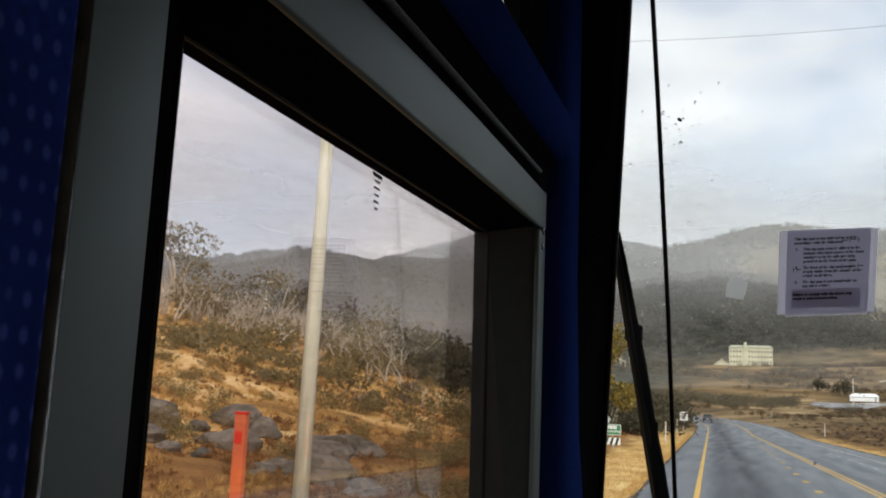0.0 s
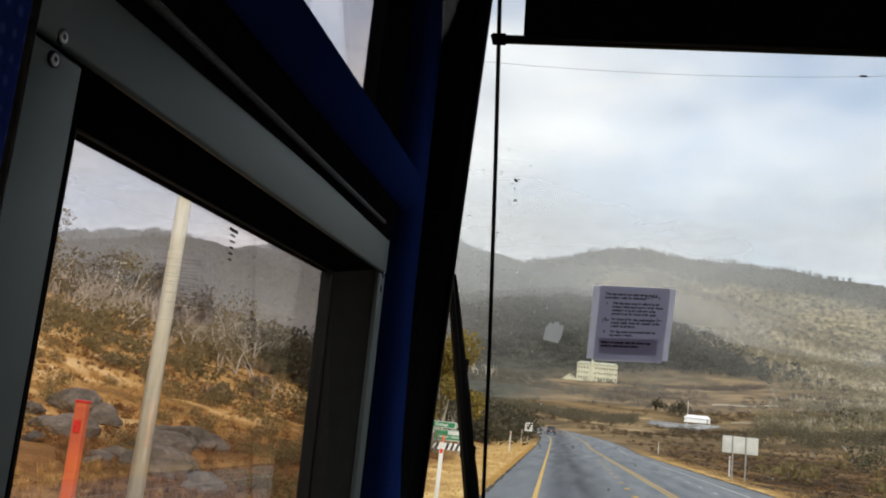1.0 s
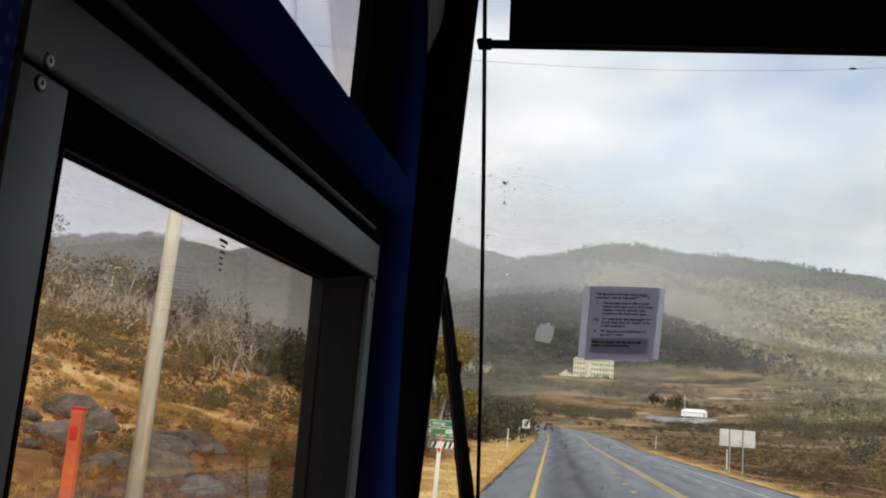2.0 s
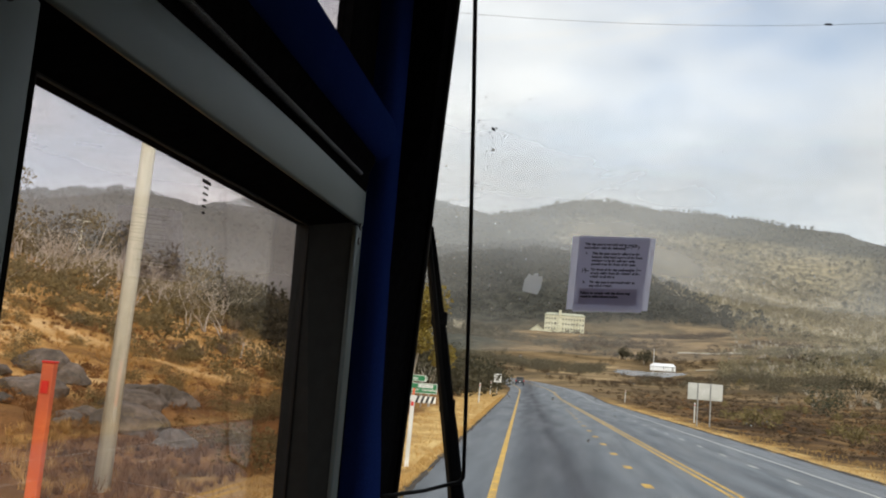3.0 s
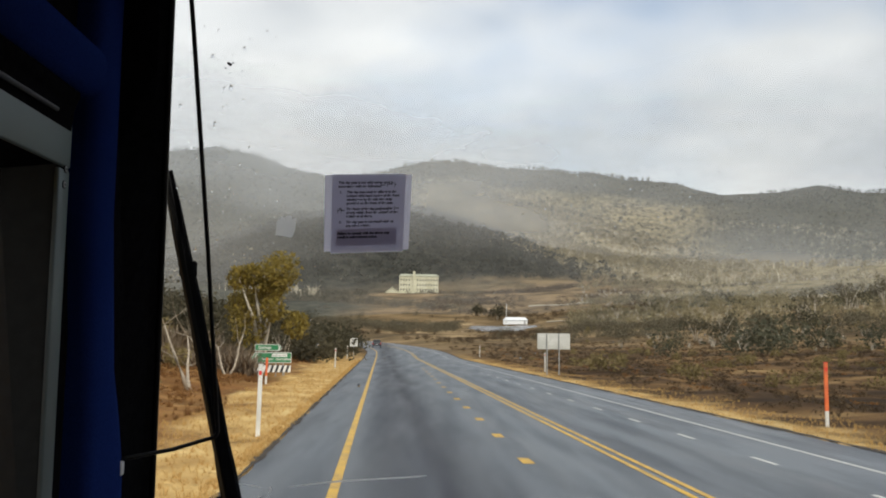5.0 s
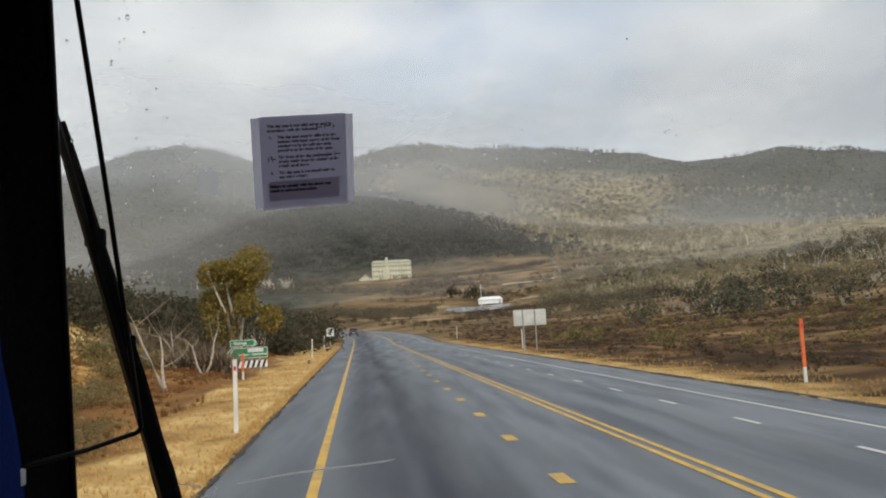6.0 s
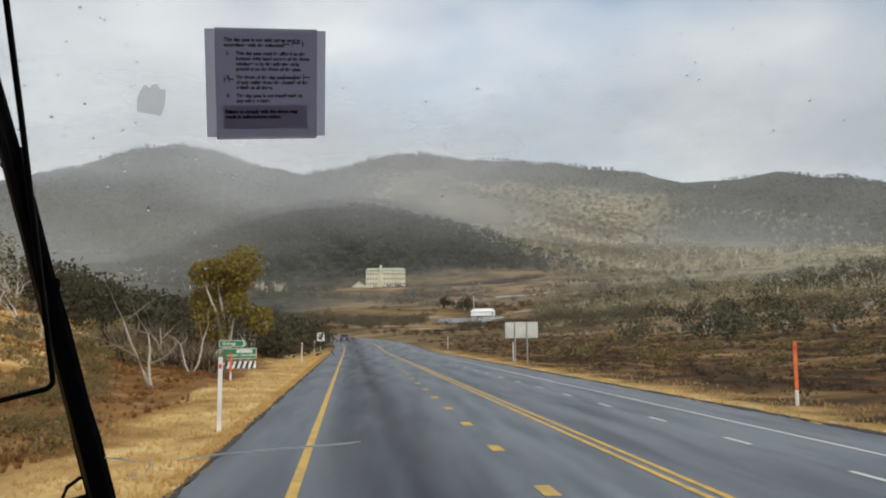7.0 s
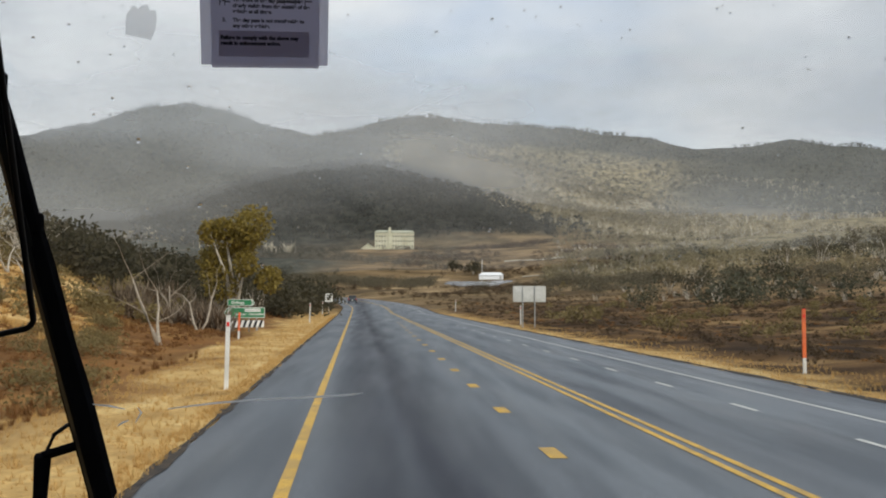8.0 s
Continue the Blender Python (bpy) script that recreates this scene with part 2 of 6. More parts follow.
M_FAR_TRUNK = material("far_bare_trunk", (0.44, 0.385, 0.275), (0.60, 0.53, 0.39), 0.3, 0.9, vary=0.2)
M_ROCK = material("granite", (0.105, 0.090, 0.072), (0.22, 0.185, 0.148), 7, 0.9, 0.5, broad=(0.075, 0.066, 0.05), broad_scale=1.2, bump_size=0.03)
M_FRAME = material("grey_anodised_frame", (0.100, 0.132, 0.130), (0.128, 0.166, 0.164), 5, 0.5, 0.05, metal=0.15, broad=(0.088, 0.116, 0.116), broad_scale=2, stretch=(1, 0.2, 1))
M_BLACK = material("black_plastic", (0.006, 0.006, 0.007), (0.010, 0.010, 0.0115), 60, 0.7, 0.15, spec=0.0, bump_size=0.001)
M_REVEAL_LIT = material("lit_reveal_grey", (0.020, 0.023, 0.022), (0.028, 0.031, 0.030), 40, 0.55, 0.1, spec=0.3, bump_size=0.001)
M_RUBBER = material("black_rubber", (0.004, 0.004, 0.004), (0.008, 0.008, 0.008), 40, 0.45, 0.1, spec=0.25, bump_size=0.001)
M_BLUE = material("blue_padded_trim", (0.0105, 0.024, 0.110), (0.014, 0.032, 0.150), 220, 0.7, 0.35, broad=(0.009, 0.021, 0.098), broad_scale=3, spec=0.0, bump_size=0.0008)
M_CEIL = material("grey_ceiling_lining", (0.05, 0.05, 0.055), (0.07, 0.07, 0.075), 90, 0.9, 0.2, bump_size=0.001)
M_FLOOR = material("dark_bus_floor", (0.03, 0.03, 0.033), (0.055, 0.055, 0.06), 60, 0.7, 0.2, bump_size=0.001)
M_PAPER = material("thin_paper", (0.66, 0.66, 0.69), (0.74, 0.74, 0.77), 40, 0.8, 0.1, bump_size=0.0005)
M_PAPER_BACK = material("shaded_paper_sheet", (0.60, 0.59, 0.63), (0.68, 0.67, 0.70), 40, 0.8, 0.1, bump_size=0.0005)
M_PAPER_BAND = material("printed_brown_band", (0.63, 0.61, 0.63), (0.69, 0.67, 0.69), 30, 0.8)
M_INK = material("black_ink", (0.02, 0.02, 0.022), (0.035, 0.035, 0.04), 80, 0.8)
M_TAPE = material("white_tape_scrap", (0.62, 0.64, 0.64), (0.74, 0.75, 0.75), 60, 0.7, 0.2, bump_size=0.0005)
M_STEEL = material("dull_screw_steel", (0.30, 0.30, 0.30), (0.45, 0.45, 0.44), 200, 0.4, metal=0.9)
M_CLIP = material("white_plastic_clip", (0.60, 0.61, 0.62), (0.70, 0.71, 0.72), 60, 0.5)
M_SEAL_HIGHLIGHT = material("seal_highlight_grey", (0.035, 0.035, 0.036), (0.085, 0.085, 0.086), 300, 0.7, 0.4, spec=0.3, bump_size=0.001)
M_BEAD = material("glossy_black_bead", (0.030, 0.028, 0.022), (0.060, 0.055, 0.042), 40, 0.20, 0.5, spec=0.8, bump_size=0.004)
M_EDGE = material("dark_crumbled_edge", (0.016, 0.014, 0.013), (0.090, 0.066, 0.042), 6, 0.95, 0.6, bump_size=0.02)
M_WHITE = material("white_painted_metal", (0.66, 0.66, 0.63), (0.80, 0.80, 0.77), 3, 0.5, broad=(0.58, 0.57, 0.52), broad_scale=1.0)
M_SIGN_BACK = material("bare_aluminium_sign", (0.52, 0.52, 0.48), (0.64, 0.64, 0.60), 3, 0.5, metal=0.1, broad=(0.46, 0.46, 0.42), broad_scale=0.8)
M_POST_GREY = material("galvanised_post", (0.34, 0.34, 0.32), (0.46, 0.46, 0.44), 8, 0.55, metal=0.3)
M_ORANGE = material("faded_orange_paint", (0.72, 0.12, 0.025), (0.85, 0.20, 0.05), 5, 0.6, broad=(0.62, 0.13, 0.05), broad_scale=2)
M_RED = material("red_reflector", (0.62, 0.02, 0.015), (0.75, 0.04, 0.03), 30, 0.3)
M_GREEN_SIGN = material("green_sign_face", (0.010, 0.15, 0.055), (0.016, 0.19, 0.07), 3, 0.45)
M_CREAM = material("cream_weatherboard", (0.57, 0.55, 0.40), (0.67, 0.65, 0.49), 0.5, 0.8, broad=(0.51, 0.49, 0.34), broad_scale=0.1)
M_LODGE_PANE = material("grey_reflecting_pane", (0.075, 0.075, 0.062), (0.20, 0.20, 0.165), 0.3, 0.2)
M_BRIGHT = material("bright_white_sheeting", (0.86, 0.87, 0.87), (0.93, 0.93, 0.93), 0.8, 0.25, spec=0.8)
M_ROOF = material("pale_green_roof", (0.38, 0.39, 0.28), (0.48, 0.48, 0.36), 0.4, 0.7)
M_WINDOW_DARK = material("dark_window_pane", (0.025, 0.028, 0.03), (0.05, 0.055, 0.06), 0.5, 0.2)
M_CAR = material("dark_car_paint", (0.035, 0.04, 0.045), (0.05, 0.055, 0.06), 2, 0.3)
M_TIMBER = material("weathered_pole_timber", (0.62, 0.64, 0.50), (0.80, 0.81, 0.66), 3, 0.85, 0.3, stretch=(6, 6, 0.4))
M_WET_LOT = material("wet_car_park", (0.40, 0.405, 0.42), (0.54, 0.545, 0.56), 0.2, 0.16)
M_TRACK = material("pale_dirt_track", (0.36, 0.31, 0.22), (0.50, 0.44, 0.32), 0.2, 0.95)
M_TWIG = material("grey_brown_twig", (0.12, 0.085, 0.052), (0.25, 0.19, 0.13), 3, 0.9, vary=0.25)
M_CRACK = material("white_glass_crack", (0.86, 0.87, 0.87), (0.93, 0.94, 0.94), 60, 0.5)
for leaf, tint in ((M_GREY_LEAF, (0.145, 0.122, 0.076)), (M_DARK_LEAF, (0.07, 0.066, 0.035)), (M_OLIVE_LEAF, (0.19, 0.15, 0.06)), (M_RUST_LEAF, (0.23, 0.12, 0.04)), (M_HEATH_LEAF, (0.10, 0.065, 0.032)), (M_GOLD_LEAF, (0.24, 0.18, 0.035)), (M_STRAW, (0.60, 0.40, 0.145)), (M_FAR_TREE, (0.085, 0.08, 0.052)), (M_PLAIN_LEAF, (0.08, 0.078, 0.046)), (M_FAR_PALE, (0.35, 0.285, 0.16)), (M_RIDGE_TREE, (0.13, 0.12, 0.078))):
    let_light_through(leaf, 0.42, tint)
for paper_like, share, tint in ((M_CRACK, 0.92, (0.98, 0.98, 0.98)), (M_PAPER, 0.8, (0.79, 0.785, 0.845)), (M_PAPER_BACK, 0.8, (0.83, 0.825, 0.89)), (M_PAPER_BAND, 0.8, (0.765, 0.74, 0.79)), (M_TAPE, 0.7, (0.92, 0.94, 0.94))):
    let_light_through(paper_like, share, tint)
tn, tl = M_TAPE.node_tree.nodes, M_TAPE.node_tree.links      # the tape is thin enough to see through
t_clear, t_mix, t_old = tn.new("ShaderNodeBsdfTransparent"), tn.new("ShaderNodeMixShader"), tn["Material Output"].inputs["Surface"].links[0].from_socket
t_mix.inputs["Fac"].default_value = 0.68
tl.new(t_old, t_mix.inputs[1])
tl.new(t_clear.outputs["BSDF"], t_mix.inputs[2])
tl.new(t_mix.outputs["Shader"], tn["Material Output"].inputs["Surface"])
M_WINDSCREEN = pane_material("windscreen_glass", (0.95, 0.97, 0.97), level=0.55)
M_SIDE_GLASS = pane_material("tinted_side_glass", (0.90, 0.865, 0.865), level=0.62, rise=2.6)
M_DROP = bpy.data.materials.new("rain_drop")
M_DROP.use_nodes = True
for key, v in (("Roughness", 0.0), ("IOR", 1.33), ("Transmission Weight", 1.0)):
    M_DROP.node_tree.nodes["Principled BSDF"].inputs[key].default_value = v


def land_material():
    """Golden verge along the road, rusty field to its left, dark heath to its right, with ragged borders."""
    m = bpy.data.materials.new("roadside_land")
    m.use_nodes = True
    n, l = m.node_tree.nodes, m.node_tree.links
    b = n["Principled BSDF"]
    b.inputs["Roughness"].default_value, b.inputs["Specular IOR Level"].default_value = 0.95, 0.1
    geo, dot = n.new("ShaderNodeNewGeometry"), n.new("ShaderNodeVectorMath")
    dot.operation = "DOT_PRODUCT"
    dot.inputs[1].default_value = (1.0, 0.036, 0.0)
    l.new(geo.outputs["Position"], dot.inputs[0])

    def noise_at(scale, detail, stretch=(1, 1, 1)):
        mp, t = n.new("ShaderNodeMapping"), n.new("ShaderNodeTexNoise")
        mp.inputs["Scale"].default_value = stretch
        t.inputs["Scale"].default_value, t.inputs["Detail"].default_value = scale, detail
        l.new(geo.outputs["Position"], mp.inputs["Vector"])
        l.new(mp.outputs["Vector"], t.inputs["Vector"])
        return t.outputs["Fac"]

    def ramp(fac, stops):
        r = n.new("ShaderNodeValToRGB")
        e = r.color_ramp.elements
        e[0].position, e[0].color = stops[0][0], (*stops[0][1], 1)
        e[1].position, e[1].color = stops[-1][0], (*stops[-1][1], 1)
        for p, c in stops[1:-1]:
            e.new(p).color = (*c, 1)
        l.new(fac, r.inputs["Fac"])
        return r.outputs["Color"]

    def blend(fac, a, c, mode="MIX"):
        x = n.new("ShaderNodeMix")
        x.data_type, x.blend_type = "RGBA", mode
        if isinstance(fac, float):
            x.inputs["Factor"].default_value = fac
        else:
            l.new(fac, x.inputs["Factor"])
        l.new(a, x.inputs["A"])
        l.new(c, x.inputs["B"])
        return x.outputs["Result"]

    patch, streak, grain = noise_at(0.16, 5), noise_at(0.42, 6, (0.45, 1, 1)), noise_at(7.0, 5)
    field = ramp(streak, [(0.30, (0.070, 0.028, 0.010)), (0.44, (0.170, 0.068, 0.021)), (0.58, (0.29, 0.128, 0.040)), (0.74, (0.47, 0.27, 0.095))])
    heath = ramp(noise_at(0.17, 7, (0.45, 1.0, 1)), [(0.34, (0.036, 0.023, 0.013)), (0.45, (0.082, 0.047, 0.022)), (0.56, (0.165, 0.095, 0.040)), (0.68, (0.32, 0.205, 0.090))])
    gold = ramp(noise_at(0.9, 6, (1, 0.5, 1)), [(0.28, (0.28, 0.168, 0.062)), (0.40, (0.49, 0.305, 0.112)), (0.55, (0.64, 0.425, 0.165)), (0.72, (0.76, 0.555, 0.25))])
    soil = ramp(patch, [(0.35, (0.20, 0.105, 0.034)), (0.65, (0.34, 0.22, 0.085))])
    field = blend(0.35, field, soil)
    shift = n.new("ShaderNodeMath")
    shift.operation = "MULTIPLY_ADD"
    shift.inputs[1].default_value = 7.0
    l.new(noise_at(0.22, 6), shift.inputs[0])
    l.new(dot.outputs["Value"], shift.inputs[2])

    slant, left_shift = n.new("ShaderNodeVectorMath"), n.new("ShaderNodeMath")   # the gold widens away from the coach on the left
    slant.operation, left_shift.operation = "DOT_PRODUCT", "MULTIPLY_ADD"
    slant.inputs[1].default_value = (1.0, 0.060, 0.0)
    left_shift.inputs[1].default_value = 7.0
    l.new(geo.outputs["Position"], slant.inputs[0])
    l.new(shift.inputs[0].links[0].from_socket, left_shift.inputs[0])
    l.new(slant.outputs["Value"], left_shift.inputs[2])

    def step(lo, hi, source=shift):
        r = n.new("ShaderNodeMapRange")
        r.interpolation_type = "SMOOTHSTEP"
        r.inputs["From Min"].default_value, r.inputs["From Max"].default_value = lo, hi
        l.new(source.outputs["Value"], r.inputs["Value"])
        return r.outputs["Result"]

    slope = ramp(streak, [(0.30, (0.170, 0.090, 0.029)), (0.42, (0.40, 0.220, 0.068)), (0.54, (0.60, 0.365, 0.125)), (0.70, (0.80, 0.57, 0.27))])
    field = blend(step(-13.0, -7.5), slope, field)
    colour = blend(step(-2.0, -0.2, left_shift), field, gold)
    sep, far = n.new("ShaderNodeSeparateXYZ"), n.new("ShaderNodeMapRange")
    l.new(geo.outputs["Position"], sep.inputs["Vector"])
    far.interpolation_type = "SMOOTHSTEP"
    far.inputs["From Min"].default_value, far.inputs["From Max"].default_value = 95.0, 165.0
    l.new(sep.outputs["Y"], far.inputs["Value"])
    most = n.new("ShaderNodeMath")
    most.operation = "MAXIMUM"
    l.new(step(14.9, 17.0), most.inputs[0])
    l.new(far.outputs["Result"], most.inputs[1])
    plain = ramp(noise_at(0.05, 8), [(0.36, (0.085, 0.060, 0.032)), (0.48, (0.180, 0.122, 0.060)), (0.58, (0.30, 0.205, 0.105)), (0.68, (0.45, 0.33, 0.18))])
    off, far2 = n.new("ShaderNodeVectorMath"), n.new("ShaderNodeMapRange")
    off.operation = "LENGTH"
    l.new(geo.outputs["Position"], off.inputs[0])
    far2.interpolation_type = "SMOOTHSTEP"
    far2.inputs["From Min"].default_value, far2.inputs["From Max"].default_value = 110.0, 230.0
    l.new(off.outputs["Value"], far2.inputs["Value"])
    heath = blend(far2.outputs["Result"], heath, plain)
    colour = blend(most.outputs["Value"], colour, heath)
    shade = ramp(grain, [(0.25, (0.72, 0.72, 0.72)), (0.75, (1.18, 1.18, 1.18))])
    colour = blend(1.0, colour, shade, "MULTIPLY")
    l.new(colour, b.inputs["Base Color"])
    bp = n.new("ShaderNodeBump")
    bp.inputs["Strength"].default_value, bp.inputs["Distance"].default_value = 0.7, 0.10
    l.new(grain, bp.inputs["Height"])
    l.new(bp.outputs["Normal"], b.inputs["Normal"])
    return m


M_LAND = land_material()


def hill_material():
    """Far slopes: grey-olive forest ridge, a dark wooded hump, a pale woodland with its sunlight painted in, a dry
    clearing round the lodge.
    """
    m = bpy.data.materials.new("far_slopes")
    m.use_nodes = True
    n, l = m.node_tree.nodes, m.node_tree.links
    b = n["Principled BSDF"]
    b.inputs["Roughness"].default_value, b.inputs["Specular IOR Level"].default_value = 1.0, 0.0
    geo, sep = n.new("ShaderNodeNewGeometry"), n.new("ShaderNodeSeparateXYZ")
    l.new(geo.outputs["Position"], sep.inputs["Vector"])

    def math_node(op, a, c, d=None):
        x = n.new("ShaderNodeMath")
        x.operation = op
        for i, v in enumerate((a, c, d)):
            if v is None:
                continue
            if isinstance(v, (int, float)):
                x.inputs[i].default_value = v
            else:
                l.new(v, x.inputs[i])
        return x.outputs["Value"]

    def noise_at(scale, detail):
        t = n.new("ShaderNodeTexNoise")
        t.inputs["Scale"].default_value, t.inputs["Detail"].default_value = scale, detail
        l.new(geo.outputs["Position"], t.inputs["Vector"])
        return t.outputs["Fac"]

    def step(v, lo, hi):
        r = n.new("ShaderNodeMapRange")
        r.interpolation_type = "SMOOTHSTEP"
        r.inputs["From Min"].default_value, r.inputs["From Max"].default_value = lo, hi
        l.new(v, r.inputs["Value"])
        return r.outputs["Result"]

    def ramp(fac, lo, hi, c0, c1):
        r = n.new("ShaderNodeValToRGB")
        e = r.color_ramp.elements
        e[0].position, e[0].color, e[1].position, e[1].color = lo, (*c0, 1), hi, (*c1, 1)
        l.new(fac, r.inputs["Fac"])
        return r.outputs["Color"]

    def blend(fac, a, c):
        x = n.new("ShaderNodeMix")
        x.data_type = "RGBA"
        l.new(fac, x.inputs["Factor"])
        l.new(a, x.inputs["A"])
        l.new(c, x.inputs["B"])
        return x.outputs["Result"]

    patch, canopy = noise_at(0.006, 6), noise_at(0.075, 6)
    y = math_node("MULTIPLY_ADD", patch, 260.0, math_node("SUBTRACT", sep.outputs["Y"], 130.0))
    a = math_node("MULTIPLY_ADD", patch, 0.22, math_node("SUBTRACT", math_node("DIVIDE", sep.outputs["X"], math_node("MAXIMUM", sep.outputs["Y"], 50.0)), 0.11))
    back = math_node("MULTIPLY_ADD", math_node("MAXIMUM", math_node("SUBTRACT", a, 0.03), 0.0), 2600.0, y)   # the wood's upper border falls to the right
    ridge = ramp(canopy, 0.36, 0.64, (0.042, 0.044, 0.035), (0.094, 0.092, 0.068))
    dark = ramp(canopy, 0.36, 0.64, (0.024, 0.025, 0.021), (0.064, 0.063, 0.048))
    # brighter, warmer tones: sunlight on the woodland is put into the colour
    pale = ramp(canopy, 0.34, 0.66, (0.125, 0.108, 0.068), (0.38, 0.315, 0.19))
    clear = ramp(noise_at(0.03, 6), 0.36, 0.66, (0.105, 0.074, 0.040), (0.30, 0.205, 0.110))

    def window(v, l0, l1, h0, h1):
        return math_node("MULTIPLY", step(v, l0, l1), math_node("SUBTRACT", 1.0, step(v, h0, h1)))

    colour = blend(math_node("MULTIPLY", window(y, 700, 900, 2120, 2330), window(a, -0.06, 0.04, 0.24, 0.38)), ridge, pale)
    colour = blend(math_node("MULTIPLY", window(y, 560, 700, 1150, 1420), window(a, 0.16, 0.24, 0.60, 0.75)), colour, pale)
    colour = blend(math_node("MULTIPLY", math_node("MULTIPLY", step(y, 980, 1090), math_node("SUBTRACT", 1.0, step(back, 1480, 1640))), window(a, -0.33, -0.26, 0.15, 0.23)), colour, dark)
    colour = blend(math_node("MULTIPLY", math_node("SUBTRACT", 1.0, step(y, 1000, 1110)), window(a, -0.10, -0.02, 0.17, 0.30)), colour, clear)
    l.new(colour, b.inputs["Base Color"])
    bp = n.new("ShaderNodeBump")
    bp.inputs["Strength"].default_value, bp.inputs["Distance"].default_value = 0.8, 6.0
    l.new(canopy, bp.inputs["Height"])
    l.new(bp.outputs["Normal"], b.inputs["Normal"])
    return m


M_HILL = hill_material()


def fabric_material():
    """Deep blue moquette with rows of small pale dashes."""
    m = material("blue_moquette", (0.008, 0.022, 0.15), (0.012, 0.034, 0.22), 160, 0.95, 0.5, broad=(0.007, 0.019, 0.13), broad_scale=6, bump_size=0.001, spec=0.1)
    n, l = m.node_tree.nodes, m.node_tree.links
    b = n["Principled BSDF"]
    base = b.inputs["Base Color"].links[0].from_socket
    geo, mp, vor, cut, mix = (n.new(k) for k in ("ShaderNodeNewGeometry", "ShaderNodeMapping", "ShaderNodeTexVoronoi", "ShaderNodeValToRGB", "ShaderNodeMix"))
    mp.inputs["Scale"].default_value = (0, 75, 55)
    vor.inputs["Randomness"].default_value, vor.inputs["Scale"].default_value = 0.18, 1.0
    l.new(geo.outputs["Position"], mp.inputs["Vector"])
    l.new(mp.outputs["Vector"], vor.inputs["Vector"])
    cut.color_ramp.elements[0].position, cut.color_ramp.elements[1].position = 0.14, 0.30
    cut.color_ramp.elements[0].color, cut.color_ramp.elements[1].color = (0.55, 0.55, 0.55, 1), (0, 0, 0, 1)
    l.new(vor.outputs["Distance"], cut.inputs["Fac"])
    mix.data_type = "RGBA"
    mix.inputs["B"].default_value = (0.06, 0.10, 0.36, 1)
    l.new(cut.outputs["Color"], mix.inputs["Factor"])
    l.new(base, mix.inputs["A"])
    l.new(mix.outputs["Result"], b.inputs["Base Color"])
    return m


M_FABRIC = fabric_material()


# ---- mesh helpers ----
def part(name, bm, mat, parent=None, label="", smooth=False):
    """Links a bmesh as one mesh object, under a thing or at top level."""
    me = bpy.data.meshes.new(name)
    bm.to_mesh(me)
    bm.free()
    me.materials.append(mat)
    if smooth:
        me.polygons.foreach_set("use_smooth", [True] * len(me.polygons))
    ob = new(name, me)
    ob.parent = parent
    if label:
        ob["label"] = label
    return ob


def empty(name, m=None):
    ob = new(name)
    if m is not None:
        ob.matrix_world = m
    return ob


def add_box(bm, x0, x1, y0, y1, z0, z1, bevel=0.0, seg=2):
    v = [bm.verts.new((x, y, z)) for x in (x0, x1) for y in (y0, y1) for z in (z0, z1)]
    f = [bm.faces.new([v[i] for i in q]) for q in ((0, 1, 3, 2), (4, 6, 7, 5), (0, 4, 5, 1), (2, 3, 7, 6), (0, 2, 6, 4), (1, 5, 7, 3))]
    if bevel:
        edges = list({e for q in f for e in q.edges})
        bmesh.ops.bevel(bm, geom=edges, offset=bevel, segments=seg, affect="EDGES", profile=0.5)
    return bm


def box(x0, x1, y0, y1, z0, z1, bevel=0.0, seg=2):
    return add_box(bmesh.new(), x0, x1, y0, y1, z0, z1, bevel, seg)


def add_tube(bm, points, radii, sides=8, cap=True):
    """A tapered tube along points."""
    pts = [Vector(p) for p in points]
    rings = []
    ref = Vector((0.31, 0.2, 0.93)).normalized()
    for i, p in enumerate(pts):
        d = (pts[min(i + 1, len(pts) - 1)] - pts[max(i - 1, 0)]).normalized()
        a = d.cross(ref)
        if a.length < 0.05:
            a = d.cross(Vector((1, 0, 0)))
        a.normalize()
        b = d.cross(a)
        r = radii[i] if isinstance(radii, (list, tuple)) else radii
        rings.append([bm.verts.new(p + (a * math.cos(k * math.tau / sides) + b * math.sin(k * math.tau / sides)) * r) for k in range(sides)])
    for q, s in zip(rings, rings[1:]):
        for k in range(sides):
            bm.faces.new((q[k], q[(k + 1) % sides], s[(k + 1) % sides], s[k]))
    if cap:
        bm.faces.new(rings[0][::-1])
        bm.faces.new(rings[-1])
    return bm


def tube(points, radii, sides=8):
    return add_tube(bmesh.new(), points, radii, sides)


def prism(outline, depth):
    """An outline in x, z given depth along +y."""
    bm = bmesh.new()
    a = [bm.verts.new((x, 0, z)) for x, z in outline]
    b = [bm.verts.new((x, depth, z)) for x, z in outline]
    bm.faces.new(a)
    bm.faces.new(b[::-1])
    for i in range(len(a)):
        j = (i + 1) % len(a)
        bm.faces.new((a[j], a[i], b[i], b[j]))
    bmesh.ops.recalc_face_normals(bm, faces=bm.faces)
    return bm


def mesh_object(name, verts, faces, mat, smooth=False):
    me = bpy.data.meshes.new(name)
    me.from_pydata([tuple(v) for v in verts], [], [tuple(f) for f in faces])
    me.materials.append(mat)
    if smooth:
        me.polygons.foreach_set("use_smooth", [True] * len(me.polygons))
    return new(name, me)


